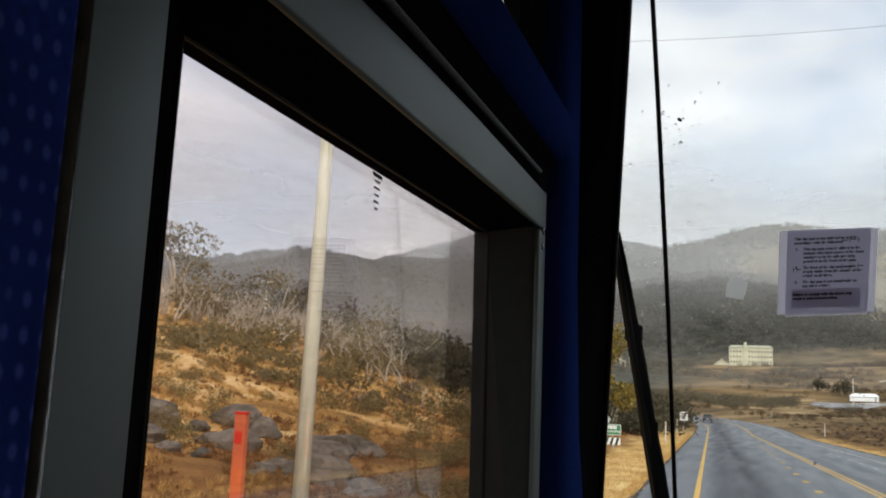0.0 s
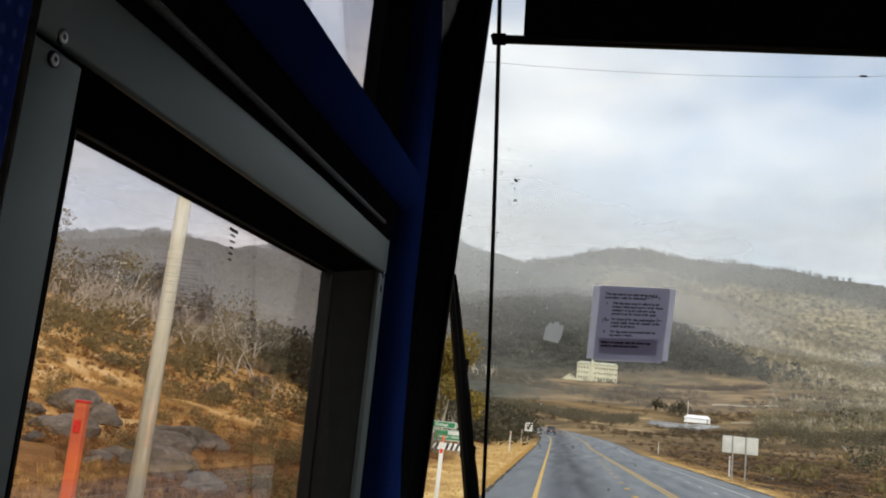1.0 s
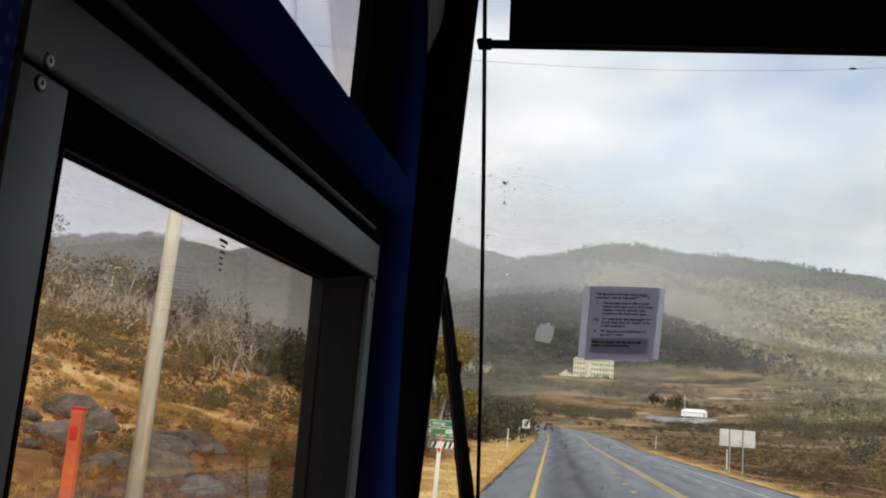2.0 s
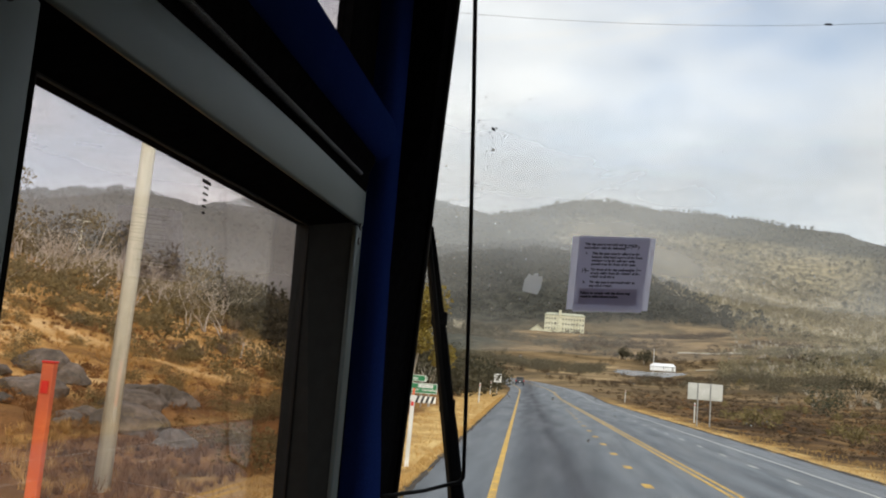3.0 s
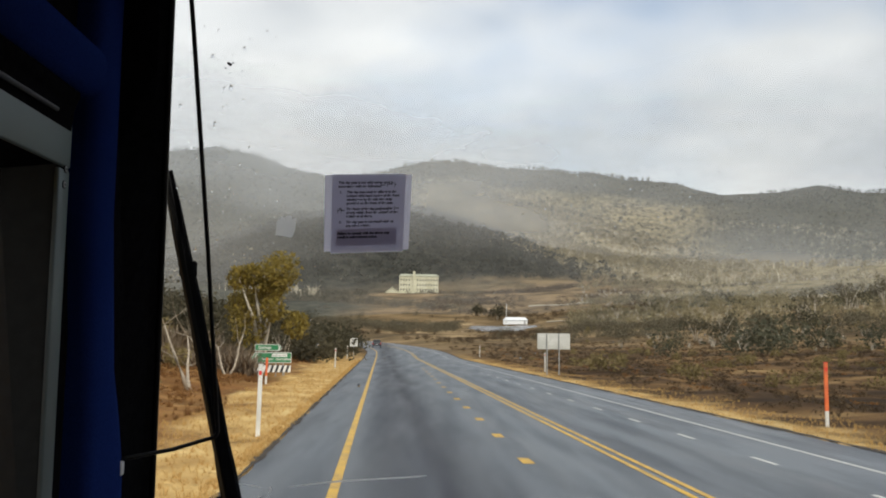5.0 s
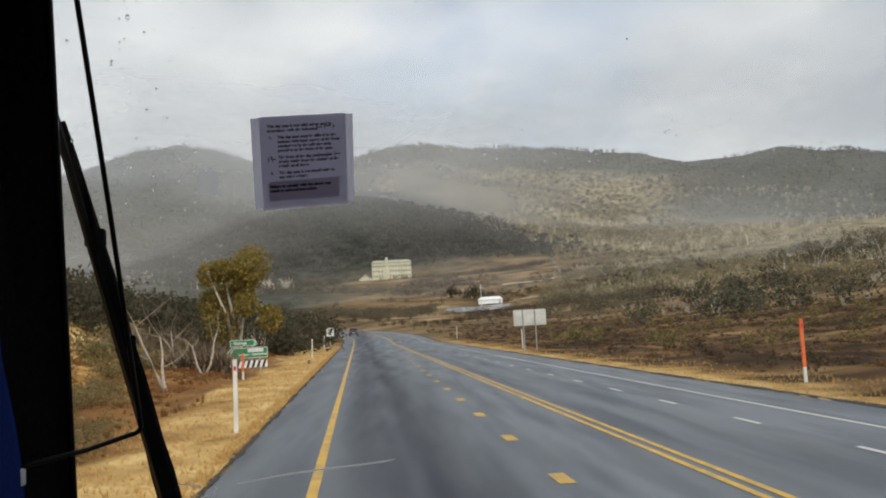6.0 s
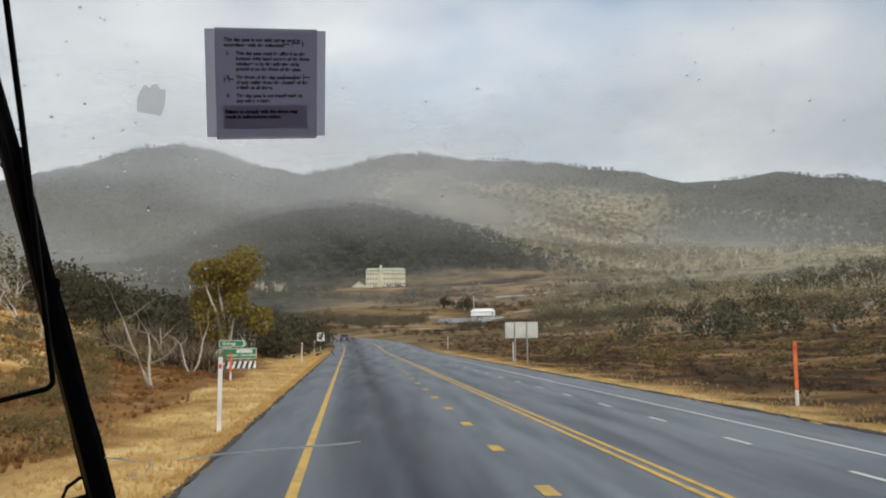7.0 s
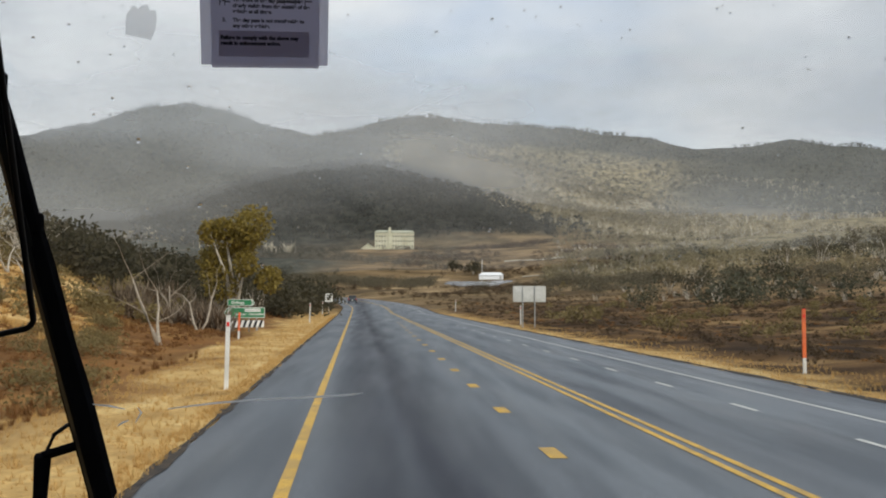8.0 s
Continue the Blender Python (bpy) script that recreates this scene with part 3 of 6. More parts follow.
def tri_object(name, tri, mat):
    """One mesh of loose triangles; tri has the shape (n, 3, 3)."""
    n = len(tri)
    me = bpy.data.meshes.new(name)
    me.vertices.add(3 * n)
    me.vertices.foreach_set("co", np.ascontiguousarray(tri, dtype=np.float32).ravel())
    me.loops.add(3 * n)
    me.loops.foreach_set("vertex_index", np.arange(3 * n, dtype=np.int32))
    me.polygons.add(n)
    me.polygons.foreach_set("loop_start", np.arange(0, 3 * n, 3, dtype=np.int32))
    me.update(calc_edges=True)
    me.materials.append(mat)
    return new(name, me)


def lettering(text, size, mat, parent, name="lettering", m=None, bold=0.0, spacing=1.0):
    """Writing in the built-in font, turned into a mesh part that lies in x, z and faces -y."""
    cu = bpy.data.curves.new(name, "FONT")
    cu.body, cu.size, cu.extrude, cu.offset, cu.space_character = text, size, 0.0002, bold, spacing
    tmp = bpy.data.objects.new(name, cu)
    scene.collection.objects.link(tmp)
    me = bpy.data.meshes.new_from_object(tmp.evaluated_get(bpy.context.evaluated_depsgraph_get()))
    bpy.data.objects.remove(tmp)
    me.materials.clear()
    me.materials.append(mat)
    ob = new(name, me)
    ob.parent = parent
    ob.matrix_local = (m or Matrix()) @ pose(0, 0, 0, 90)
    return ob


# ---- land ----
HEAD = 0.036                                   # the road bears this much to the left of the coach's axis


def road_u(x, y):
    """Metres to the right of the driver's straight line along the road."""
    bend = np.maximum(y - 150.0, 0.0)
    return x + HEAD * y + 0.0011 * bend ** 2


def road_z(y):
    return 0.017 * np.maximum(y - 130.0, 0.0)


AZ = np.radians([-180, -70, -40, -33, -27, -22.4, -18, -15, -12.4, -10, -7.4, -5, -1.9, 0.2, 2.6, 5.4, 7.9, 10.6, 14, 17.3, 20.3, 23.7, 28.7, 40, 80, 180])
LAND = [   # radius, heights over those bearings
    (150, [1, 6, 9, 9, 9, 8, 6, 5, 4, 3, 2, 1.5, 1, 1, 1, 1, 1, 1, 1.2, 1.5, 2, 2.5, 3, 4, 3, 1]),
    (300, [3, 14, 20, 20, 18, 14, 12, 10, 8, 7, 6, 5, 4, 4, 4, 4, 5, 6, 7, 8, 9, 10, 11, 12, 8, 3]),
    (520, [5, 30, 45, 45, 38, 24, 18, 16, 14, 12, 11, 11, 11, 11, 11, 11, 12, 14, 16, 18, 20, 23, 26, 30, 14, 5]),
    (1000, [8, 80, 90, 90, 80, 62, 55, 54, 52, 50, 50, 52, 54, 54, 54, 56, 58, 60, 62, 62, 64, 66, 68, 80, 50, 8]),
    (1500, [10, 150, 170, 165, 150, 120, 110, 116, 140, 172, 198, 206, 214, 206, 190, 172, 158, 148, 140, 132, 126, 120, 116, 120, 60, 10]),
    (1950, [10, 200, 230, 220, 200, 170, 165, 180, 205, 230, 250, 262, 275, 282, 285, 275, 255, 236, 208, 184, 168, 158, 148, 150, 70, 10]),
    (2700, [10, 330, 380, 388, 425, 408, 478, 532, 540, 522, 487, 470, 495, 518, 522, 502, 512, 495, 458, 432, 426, 432, 390, 320, 120, 10]),
    (4400, [10, 250, 280, 290, 300, 300, 330, 360, 360, 350, 330, 320, 330, 340, 345, 335, 340, 330, 310, 290, 290, 290, 270, 220, 90, 10]),
]


def land_z(x, y):
    x, y = np.asarray(x, float), np.asarray(y, float)
    r, az = np.hypot(x, y) + 1e-6, np.arctan2(x, y)
    u = road_u(x, y)
    side = np.where(u < 0, np.maximum(-2.44 - u, 0), np.maximum(u - 11.2, 0))
    s = np.clip((side - 4) / 30.0, 0, 1)
    left = 4.6 * s * s * (3 - 2 * s)
    s2 = np.clip((side - 2) / 14.0, 0, 1)
    near = np.where(u < 0, left, -0.45 * s2 * s2 * (3 - 2 * s2))
    lump = 0.10 * np.sin(x * 0.9 + 1.3 * np.sin(y * 0.35)) + 0.08 * np.sin(y * 0.7 + 0.8 * np.sin(x * 0.5 + 2)) + 0.05 * np.sin(x * 2.1 + y * 1.7)
    near = near + lump * np.clip(side / 4.0, 0, 1) + np.where(side > 0, 0.03 * np.clip(side * 2, 0, 1), -0.12)
    tab = np.stack([np.interp(az, AZ, h) for _, h in LAND])
    lr = np.log(np.array([k for k, _ in LAND]))
    q = np.log(r)
    i = np.clip(np.searchsorted(lr, q) - 1, 0, len(LAND) - 2)
    w = np.clip((q - lr[i]) / (lr[i + 1] - lr[i]), 0, 1)
    w = w * w * (3 - 2 * w) * 0.5 + w * 0.5
    lo, hi = np.take_along_axis(tab, i[None], 0)[0], np.take_along_axis(tab, (i + 1)[None], 0)[0]
    far = lo + (hi - lo) * w
    rough = np.sin(x * 0.011 + 1.7 * np.sin(y * 0.006)) + 0.6 * np.sin(y * 0.023 + 1.3 * np.sin(x * 0.014)) + 0.35 * np.sin(x * 0.05 + y * 0.043)
    far = far + rough * np.clip((r - 150) / 2500.0, 0, 1) * 9.0
    k = np.clip((r - 60) / 110.0, 0, 1)
    k = k * k * (3 - 2 * k)
    z = near * (1 - k) + far * k
    # the scrubby slope that climbs on the left
    rise = np.interp(np.degrees(az), [-110, -60, -40, -34, -29, -24, -20, -15], [0, 7, 7.5, 6, 4, 2.5, 1.3, 0])
    up, down = np.clip((r - 46) / 70.0, 0, 1), np.clip((r - 145) / 220.0, 0, 1)
    z = z + rise * up * up * (3 - 2 * up) * (1 - down * down * (3 - 2 * down))
    # the road's bed
    bed = np.clip(1 - side / 14.0, 0, 1) * (r < 420) * (y > -50)
    bed = bed * bed * (3 - 2 * bed)
    flat = road_z(y) + np.where(side > 0, 0.03, -0.12)
    use = np.where(r > 60, bed, 0.0)
    return z * (1 - use) + (flat + lump * np.clip(side / 4.0, 0, 1)) * use


def build_ground():
    radii = np.concatenate([np.linspace(0.0, 60, 61)[1:], np.geomspace(61.5, 4600, 150)])
    az = np.radians(np.concatenate([np.arange(-180, -45, 3.0), np.arange(-45, 36, 0.3), np.arange(36, 180, 3.0)]))
    na, nr = len(az), len(radii)
    xs, ys = radii[:, None] * np.sin(az)[None], radii[:, None] * np.cos(az)[None]
    zs = land_z(xs.ravel(), ys.ravel()).reshape(xs.shape)
    verts = np.concatenate([[(0, 0, -0.12)], np.stack([xs, ys, zs], -1).reshape(-1, 3)])
    ring = np.arange(na)
    nxt = (ring + 1) % na
    faces = [(0, 1 + int(b), 1 + int(a)) for a, b in zip(ring, nxt)]
    quads = []
    for i in range(nr - 1):
        a = 1 + i * na + ring
        b = 1 + i * na + nxt
        quads.append(np.stack([a, b, b + na, a + na], -1))
    quads = np.concatenate(quads)
    ob = mesh_object("ground", verts, faces + quads.tolist(), M_LAND, True)
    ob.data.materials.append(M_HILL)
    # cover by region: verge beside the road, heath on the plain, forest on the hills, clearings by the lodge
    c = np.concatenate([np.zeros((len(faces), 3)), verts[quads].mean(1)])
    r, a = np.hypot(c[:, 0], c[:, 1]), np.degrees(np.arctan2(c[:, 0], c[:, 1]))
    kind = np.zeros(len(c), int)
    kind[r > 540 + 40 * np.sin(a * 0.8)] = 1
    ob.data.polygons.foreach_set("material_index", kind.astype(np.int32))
    return tagged(ob, "dry grass, brown heath and wooded hills round the road", "ground", kind="structure")


build_ground()


def strip(name, u0, u1, y0, y1, lift, mat, parent=None, step=4.0, skirt=0.0, wave=0.0):
    """A band along the road between two offsets."""
    ys = np.arange(y0, y1 + step * 0.5, step)
    bm = bmesh.new()
    rows = []
    for y in ys:
        z = float(road_z(y)) + lift
        bend = 0.0011 * max(y - 150, 0) ** 2
        w = wave * (math.sin(y * 0.9) + 0.6 * math.sin(y * 2.3 + 1) + 0.5 * math.sin(y * 4.1))
        xs = (u0 + w - HEAD * y - bend, u1 - w - HEAD * y - bend)
        row = [bm.verts.new((xs[0], y, z)), bm.verts.new((xs[1], y, z))]
        if skirt:
            row = [bm.verts.new((xs[0] - 0.05, y, z - skirt))] + row + [bm.verts.new((xs[1] + 0.05, y, z - skirt))]
        rows.append(row)
    for a, b in zip(rows, rows[1:]):
        for k in range(len(a) - 1):
            bm.faces.new((a[k], a[k + 1], b[k + 1], b[k]))
    return part(name, bm, mat, parent)


road = tagged(strip("road", -2.4, 11.1, -60, 330, 0.0, M_ASPHALT, step=0.8, skirt=0.16, wave=0.05), "wet grey asphalt road with yellow and white lines", "road", kind="structure")
strip("road_shoulder", -2.49, -2.35, -40, 200, 0.012, M_EDGE, road, step=0.11, wave=0.034)
strip("road_shoulder", 11.06, 11.34, -40, 200, 0.012, M_EDGE, road, step=0.22, wave=0.045)
strip("edge_line", -0.83, -0.67, -30, 300, 0.007, M_YELLOW, road, step=3)
for u in (4.78, 5.04):
    strip("centre_line", u - 0.06, u + 0.06, -30, 300, 0.007, M_YELLOW, road, step=3)
strip("far_edge_line", 9.28, 9.39, -30, 300, 0.007, M_WHITE_LINE, road, step=3)
for k in range(16):
    y = 7.6 + 5.0 * k
    strip("lane_dash", 2.52 + 0.012 * y, 2.76 + 0.012 * y, y, y + 0.9, 0.007, M_YELLOW, road, step=0.9)
for k in range(14):
    y = 8.0 + 4.9 * k
    strip("white_dash", 7.72, 7.84, y, y + 1.3, 0.007, M_WHITE_LINE, road, step=1.3)


# ---- the coach ----
WALL, OUT = -0.66, -0.76                       # inner and outer face of the left wall
CAB_BACK, CAB_TOP, CAB_FLOOR, RIGHT = -5.5, 3.36, 0.95, 1.86


def screen_y(x, z):
    """The raked, gently bowed windscreen."""
    return 1.667 - 0.41 * (z - 2.542) - 0.2 * (x - 0.6) ** 2


def build_coach():
    bm = box(OUT, WALL - 0.012, CAB_BACK, 1.06, 0.40, 1.70)
    add_box(bm, OUT, WALL - 0.012, CAB_BACK, -0.262, 1.70, 2.72)
    add_box(bm, -0.720, WALL - 0.012, CAB_BACK, 1.04, 2.72, 2.862)
    add_box(bm, OUT, WALL - 0.012, -2.2, -1.2, 2.862, CAB_TOP)
    add_box(bm, -0.700, WALL - 0.012, 0.800, 1.04, 2.862, CAB_TOP)
    add_box(bm, OUT, WALL - 0.012, 1.000, 1.06, 1.70, 2.72)
    add_box(bm, -0.700, WALL - 0.012, CAB_BACK, 0.800, 3.30, CAB_TOP)
    wall = tagged(part("wall_left", bm, M_BLACK), "dark side wall of the coach with black and blue trim", "wall", kind="structure")
    part("fabric_panel", box(WALL - 0.010, WALL + 0.016, CAB_BACK, -0.2605, 1.0, 2.735, 0.010, 3), M_FABRIC, wall, "blue patterned moquette panel", True)
    part("shiny_bead", tube([(WALL + 0.005, -0.2525, 1.0), (WALL + 0.005, -0.2525, 2.70)], 0.0066, 10), M_BEAD, wall, "glossy black edging bead", True)
    # padded rail over the window: a rounded section swept along the wall
    bm = bmesh.new()
    sec = [(-0.672, 2.762), (-0.646, 2.763), (-0.637, 2.768), (-0.629, 2.781), (-0.623, 2.799), (-0.621, 2.82), (-0.622, 2.84), (-0.628, 2.856), (-0.638, 2.864), (-0.672, 2.866)]
    ends = [[bm.verts.new((x, y, z)) for x, z in sec] for y in np.linspace(CAB_BACK, 1.05, 24)]
    for a, b in zip(ends, ends[1:]):
        for k in range(len(sec) - 1):
            bm.faces.new((a[k], b[k], b[k + 1], a[k + 1]))
    part("padded_rail", bm, M_BLUE, wall, "blue padded rail", True)
    # black band: the channel plus the rail's shaded lower half, painted black
    bm = bmesh.new()
    sec = [(-0.672, 2.670), (-0.662, 2.671), (-0.658, 2.690), (-0.655, 2.712), (-0.654, 2.726), (-0.650, 2.738), (-0.644, 2.752), (-0.645, 2.7625), (-0.672, 2.7625)]
    ends = [[bm.verts.new((x, y, z)) for x, z in sec] for y in np.linspace(CAB_BACK, 0.985, 24)]
    for a, b in zip(ends, ends[1:]):
        for k in range(len(sec) - 1):
            bm.faces.new((a[k], b[k], b[k + 1], a[k + 1]))
    part("rail_shade_channel", bm, M_BLACK, wall, "black channel that also paints the rail's shaded underside", True)
    # seal strip whose grey colour stands in for the highlight line along it
    part("seal_highlight", tube([(-0.652, CAB_BACK, 2.697), (-0.652, -0.20, 2.697), (-0.652, 0.40, 2.704), (-0.652, 0.90, 2.711)], [0.0058, 0.0058, 0.0055, 0.0040], 10), M_SEAL_HIGHLIGHT, wall, "thin seal strip, its highlight painted grey", True)
    bm = bmesh.new()
    sec = [(-0.70, 1.022), (-0.650, 1.022), (-0.634, 1.030), (-0.625, 1.050), (-0.621, 1.08), (-0.621, 1.115), (-0.626, 1.145), (-0.70, 1.165)]
    ends = []
    for z in np.linspace(0.95, CAB_TOP, 25):
        d, wide = 0.065 * min(max((2.55 - z) / 0.4, 0), 1), 0.07 * min(max((2.24 - z) / 0.2, 0), 1)
        ends.append([bm.verts.new((x, y + d + (wide if y > 1.06 else 0), z)) for x, y in sec])
    for a, b in zip(ends, ends[1:]):
        for k in range(len(sec) - 1):
            bm.faces.new((a[k], a[k + 1], b[k + 1], b[k]))
    part("pillar_trim", bm, M_BLUE, wall, "blue padded pillar trim", True)
    # windscreen pillar: black, following the screen's edge
    bm = bmesh.new()
    ends = []
    for z in np.linspace(0.95, CAB_TOP, 16):
        xe, ye = -0.661 + (z - 1.867) * 0.098, 1.626 - (z - 1.867) * 0.372
        loop = ((-0.640, 1.13), (-0.645, 1.30 if ye > 1.40 else 1.13 + 0.5 * (ye - 1.13)), (xe - 0.012, ye - 0.035), (xe, ye - 0.012), (xe - 0.006, ye + 0.02), (-0.76, ye + 0.03), (-0.76, 1.05))
        ends.append([bm.verts.new((x, y, z)) for x, y in loop])
    for a, b in zip(ends, ends[1:]):
        for k in range(len(loop)):
            j = (k + 1) % len(loop)
            bm.faces.new((a[k], a[j], b[j], b[k]))
    part("screen_pillar", bm, M_BLACK, wall, "black windscreen pillar")
    pts = []
    for z in np.linspace(0.95, CAB_TOP, 16):
        pts.append((-0.656 + (z - 1.867) * 0.098, 1.620 - (z - 1.867) * 0.372, z))
    part("screen_seal", tube(pts, 0.007, 8), M_RUBBER, wall, "black windscreen rubber", True)
    # upper quarter pane
    pane = part("quarter_pane", box(-0.690, -0.686, -1.2, 0.800, 2.864, 3.30), M_SIDE_GLASS, wall, "small upper glass pane")
    pane.visible_shadow = False

    # the other side, back, floor, roof and front panel close the coach
    bm = box(RIGHT, RIGHT + 0.1, CAB_BACK, 1.3, 0.40, 1.75)
    add_box(bm, RIGHT, RIGHT + 0.1, CAB_BACK, 1.3, 2.85, CAB_TOP)
    for y0, y1 in ((CAB_BACK, -5.0), (-3.6, -3.4), (-1.9, -1.7), (-0.2, 0.0), (1.05, 1.3)):
        add_box(bm, RIGHT, RIGHT + 0.1, y0, y1, 1.75, 2.85)
    tagged(part("wall_right", bm, M_BLACK), "dark far side wall of the coach", "wall", kind="structure")
    tagged(part("wall_rear", box(OUT, RIGHT + 0.1, CAB_BACK - 0.1, CAB_BACK, 0.40, CAB_TOP), M_BLACK), "dark rear partition of the coach", "wall", kind="structure")
    tagged(part("floor", box(OUT + 0.004, RIGHT, CAB_BACK, 1.55, CAB_FLOOR - 0.1, CAB_FLOOR), M_FLOOR), "dark rubber coach floor", "floor", kind="structure")
    tagged(part("ceiling", box(OUT, RIGHT + 0.1, CAB_BACK - 0.1, 1.16, CAB_TOP, CAB_TOP + 0.06), M_CEIL), "dark grey coach ceiling lining", "ceiling", kind="structure")
    bm = bmesh.new()
    for a, b in ((0.40, 1.42), ):
        n = 14
        rows = []
        for z in (a, b):
            for d in (0.0, 0.05):
                rows.append([bm.verts.new((x, min(screen_y(x, 1.45), 2.1) + d, z)) for x in np.linspace(OUT, RIGHT + 0.1, n)])
        for p, q in ((0, 2), (3, 1), (2, 3), (1, 0)):
            for k in range(n - 1):
                bm.faces.new((rows[p][k], rows[p][k + 1], rows[q][k + 1], rows[q][k]))
    tagged(part("wall_front", bm, M_BLACK), "dark front panel under the windscreen", "wall", kind="structure")

    # windscreen
    bm = bmesh.new()
    nx, nz = 24, 18
    skins = []
    for d in (0.0, 0.006):
        skins.append([[bm.verts.new((x, screen_y(x, z) + d, z)) for x in np.linspace(-0.70, RIGHT + 0.08, nx)] for z in np.linspace(1.36, 3.44, nz)])
    for s, flip in zip(skins, (False, True)):
        for i in range(nz - 1):
            for k in range(nx - 1):
                f = (s[i][k], s[i][k + 1], s[i + 1][k + 1], s[i + 1][k])
                bm.faces.new(f[::-1] if flip else f)
    ob = tagged(part("windscreen", bm, M_WINDSCREEN, smooth=True), "large raked windscreen with rain drops and a crack", "windscreen", kind="structure")
    ob.visible_shadow = False
    return wall


build_coach()


def build_side_window():
    """Grey aluminium frame with a black reveal and a tinted pane set back in it."""
    y0, y1, z0, z1 = -0.245, 0.993, 1.66, 2.698
    iy0, iy1, iz1, iz0 = -0.168, 0.942, 2.606, 1.74
    win = tagged(empty("window_1", pose(WALL, 0.4, z0)), "side window in a dull grey metal frame, black reveal", "window", kind="structure")

    def piece(name, bm, mat, label="", smooth=False):
        ob = part(name, bm, mat, win, label, smooth)
        ob.matrix_parent_inverse = win.matrix_world.inverted()
        return ob

    f0, f1 = WALL - 0.008, WALL + 0.002
    bm = box(f0, f1, y0, y1, iz1, z1, 0.004, 3)
    for v in bm.verts:                                     # both edges climb a little towards the front
        along = (v.co.y - iy0) / (iy1 - iy0)
        v.co.z += 0.002 + 0.014 * along if v.co.z < (iz1 + z1) / 2 else -0.022 + 0.030 * along
    piece("frame_top", bm, M_FRAME, "", True)
    piece("frame_jamb", box(f0, f1 - 0.001, y0, iy0, z0, iz1 - 0.0030, 0.004, 3), M_FRAME, "", True)
    piece("frame_jamb", box(f0, f1 - 0.001, iy1, y1, z0, iz1 + 0.0125, 0.004, 3), M_FRAME, "", True)
    piece("frame_bottom", box(f0, f1 - 0.002, iy0, iy1, z0, iz0, 0.004, 3), M_FRAME, "", True)
    # reveal: sloping black lining from the frame's inner edge out to the pane, lit front side painted grey
    gy0, gy1, gz1, gz0, gx = -0.040, 0.892, 2.588, 1.80, -0.742
    bm = bmesh.new()
    a = [bm.verts.new((f0 + 0.002, y, z)) for y, z in ((iy0 - 0.004, iz0 - 0.004), (iy1 + 0.004, iz0 - 0.004), (iy1 + 0.004, iz1 + 0.018), (iy0 - 0.004, iz1 + 0.004))]
    b = [bm.verts.new((gx, y, z)) for y, z in ((gy0, gz0), (gy1 + 0.045, gz0), (gy1, gz1 + 0.016), (gy0, gz1))]
    c = [bm.verts.new((OUT - 0.004, y, z)) for y, z in ((gy0, gz0), (gy1 + 0.045, gz0), (gy1, gz1 + 0.016), (gy0, gz1))]
    d = [bm.verts.new((OUT - 0.004, y, z)) for y, z in ((-0.27, 1.69), (1.01, 1.69), (1.01, 2.73), (-0.27, 2.73))]
    for p, q in ((a, b), (b, c), (c, d)):
        for k in range(4):
            j = (k + 1) % 4
            # front jamb is greyer: the light on it is put into its colour
            bm.faces.new((p[k], p[j], q[j], q[k])).material_index = 1 if k == 1 else 0
    piece("reveal", bm, M_BLACK, "black window reveal, its lit side painted dark grey").data.materials.append(M_REVEAL_LIT)
    pane = piece("pane", box(gx - 0.005, gx, gy0 - 0.004, gy1 + 0.05, gz0 - 0.004, gz1 + 0.023), M_SIDE_GLASS, "lightly tinted side glass")
    pane.visible_shadow = False
    seal = bmesh.new()
    add_tube(seal, [(gx + 0.002, gy0, gz0), (gx + 0.002, gy0, gz1), (gx + 0.002, gy1, gz1 + 0.016), (gx + 0.002, gy1 + 0.045, gz0)], 0.003, 6)
    piece("seal", seal, M_RUBBER, "thin black pane seal")
    for y, z in ((-0.2045, 2.6135), (-0.2105, 2.5925), (0.970, 2.619), (0.966, 2.590)):
        bm = bmesh.new()                                   # black rim and socket discs paint the shaded recesses round a steel head
        add_tube(bm, [(WALL + 0.0005, y, z), (WALL + 0.0026, y, z)], 0.0070, 16)
        sc = piece("screw", bm, M_RUBBER, "countersunk steel screw with painted rim shade")
        bm = bmesh.new()
        add_tube(bm, [(WALL + 0.0020, y, z), (WALL + 0.0032, y, z), (WALL + 0.0036, y, z)], [0.0056, 0.0054, 0.0046], 16)
        part("screw_head", bm, M_STEEL, sc, "dull steel screw head", True)
        bm = bmesh.new()
        add_tube(bm, [(WALL + 0.0034, y, z), (WALL + 0.0040, y, z)], 0.0023, 6)
        part("screw_recess_shade", bm, M_RUBBER, sc)
    # maker's mark on the pane, read from outside: small plain bars
    for k in range(6):
        w = (0.030, 0.016, 0.018, 0.012, 0.014, 0.010)[k]
        h = 0.0045 if k == 0 else 0.0025
        zc = 2.580 - 0.0085 * k
        piece("glass_mark", box(gx + 0.0004, gx + 0.001, 0.385 - w / 2, 0.385 + w / 2, zc - h, zc), M_INK, "small dark printed mark")
    return win


build_side_window()


def wire_y(z):
    return 1.403 - 0.385 * (z - 2.10)


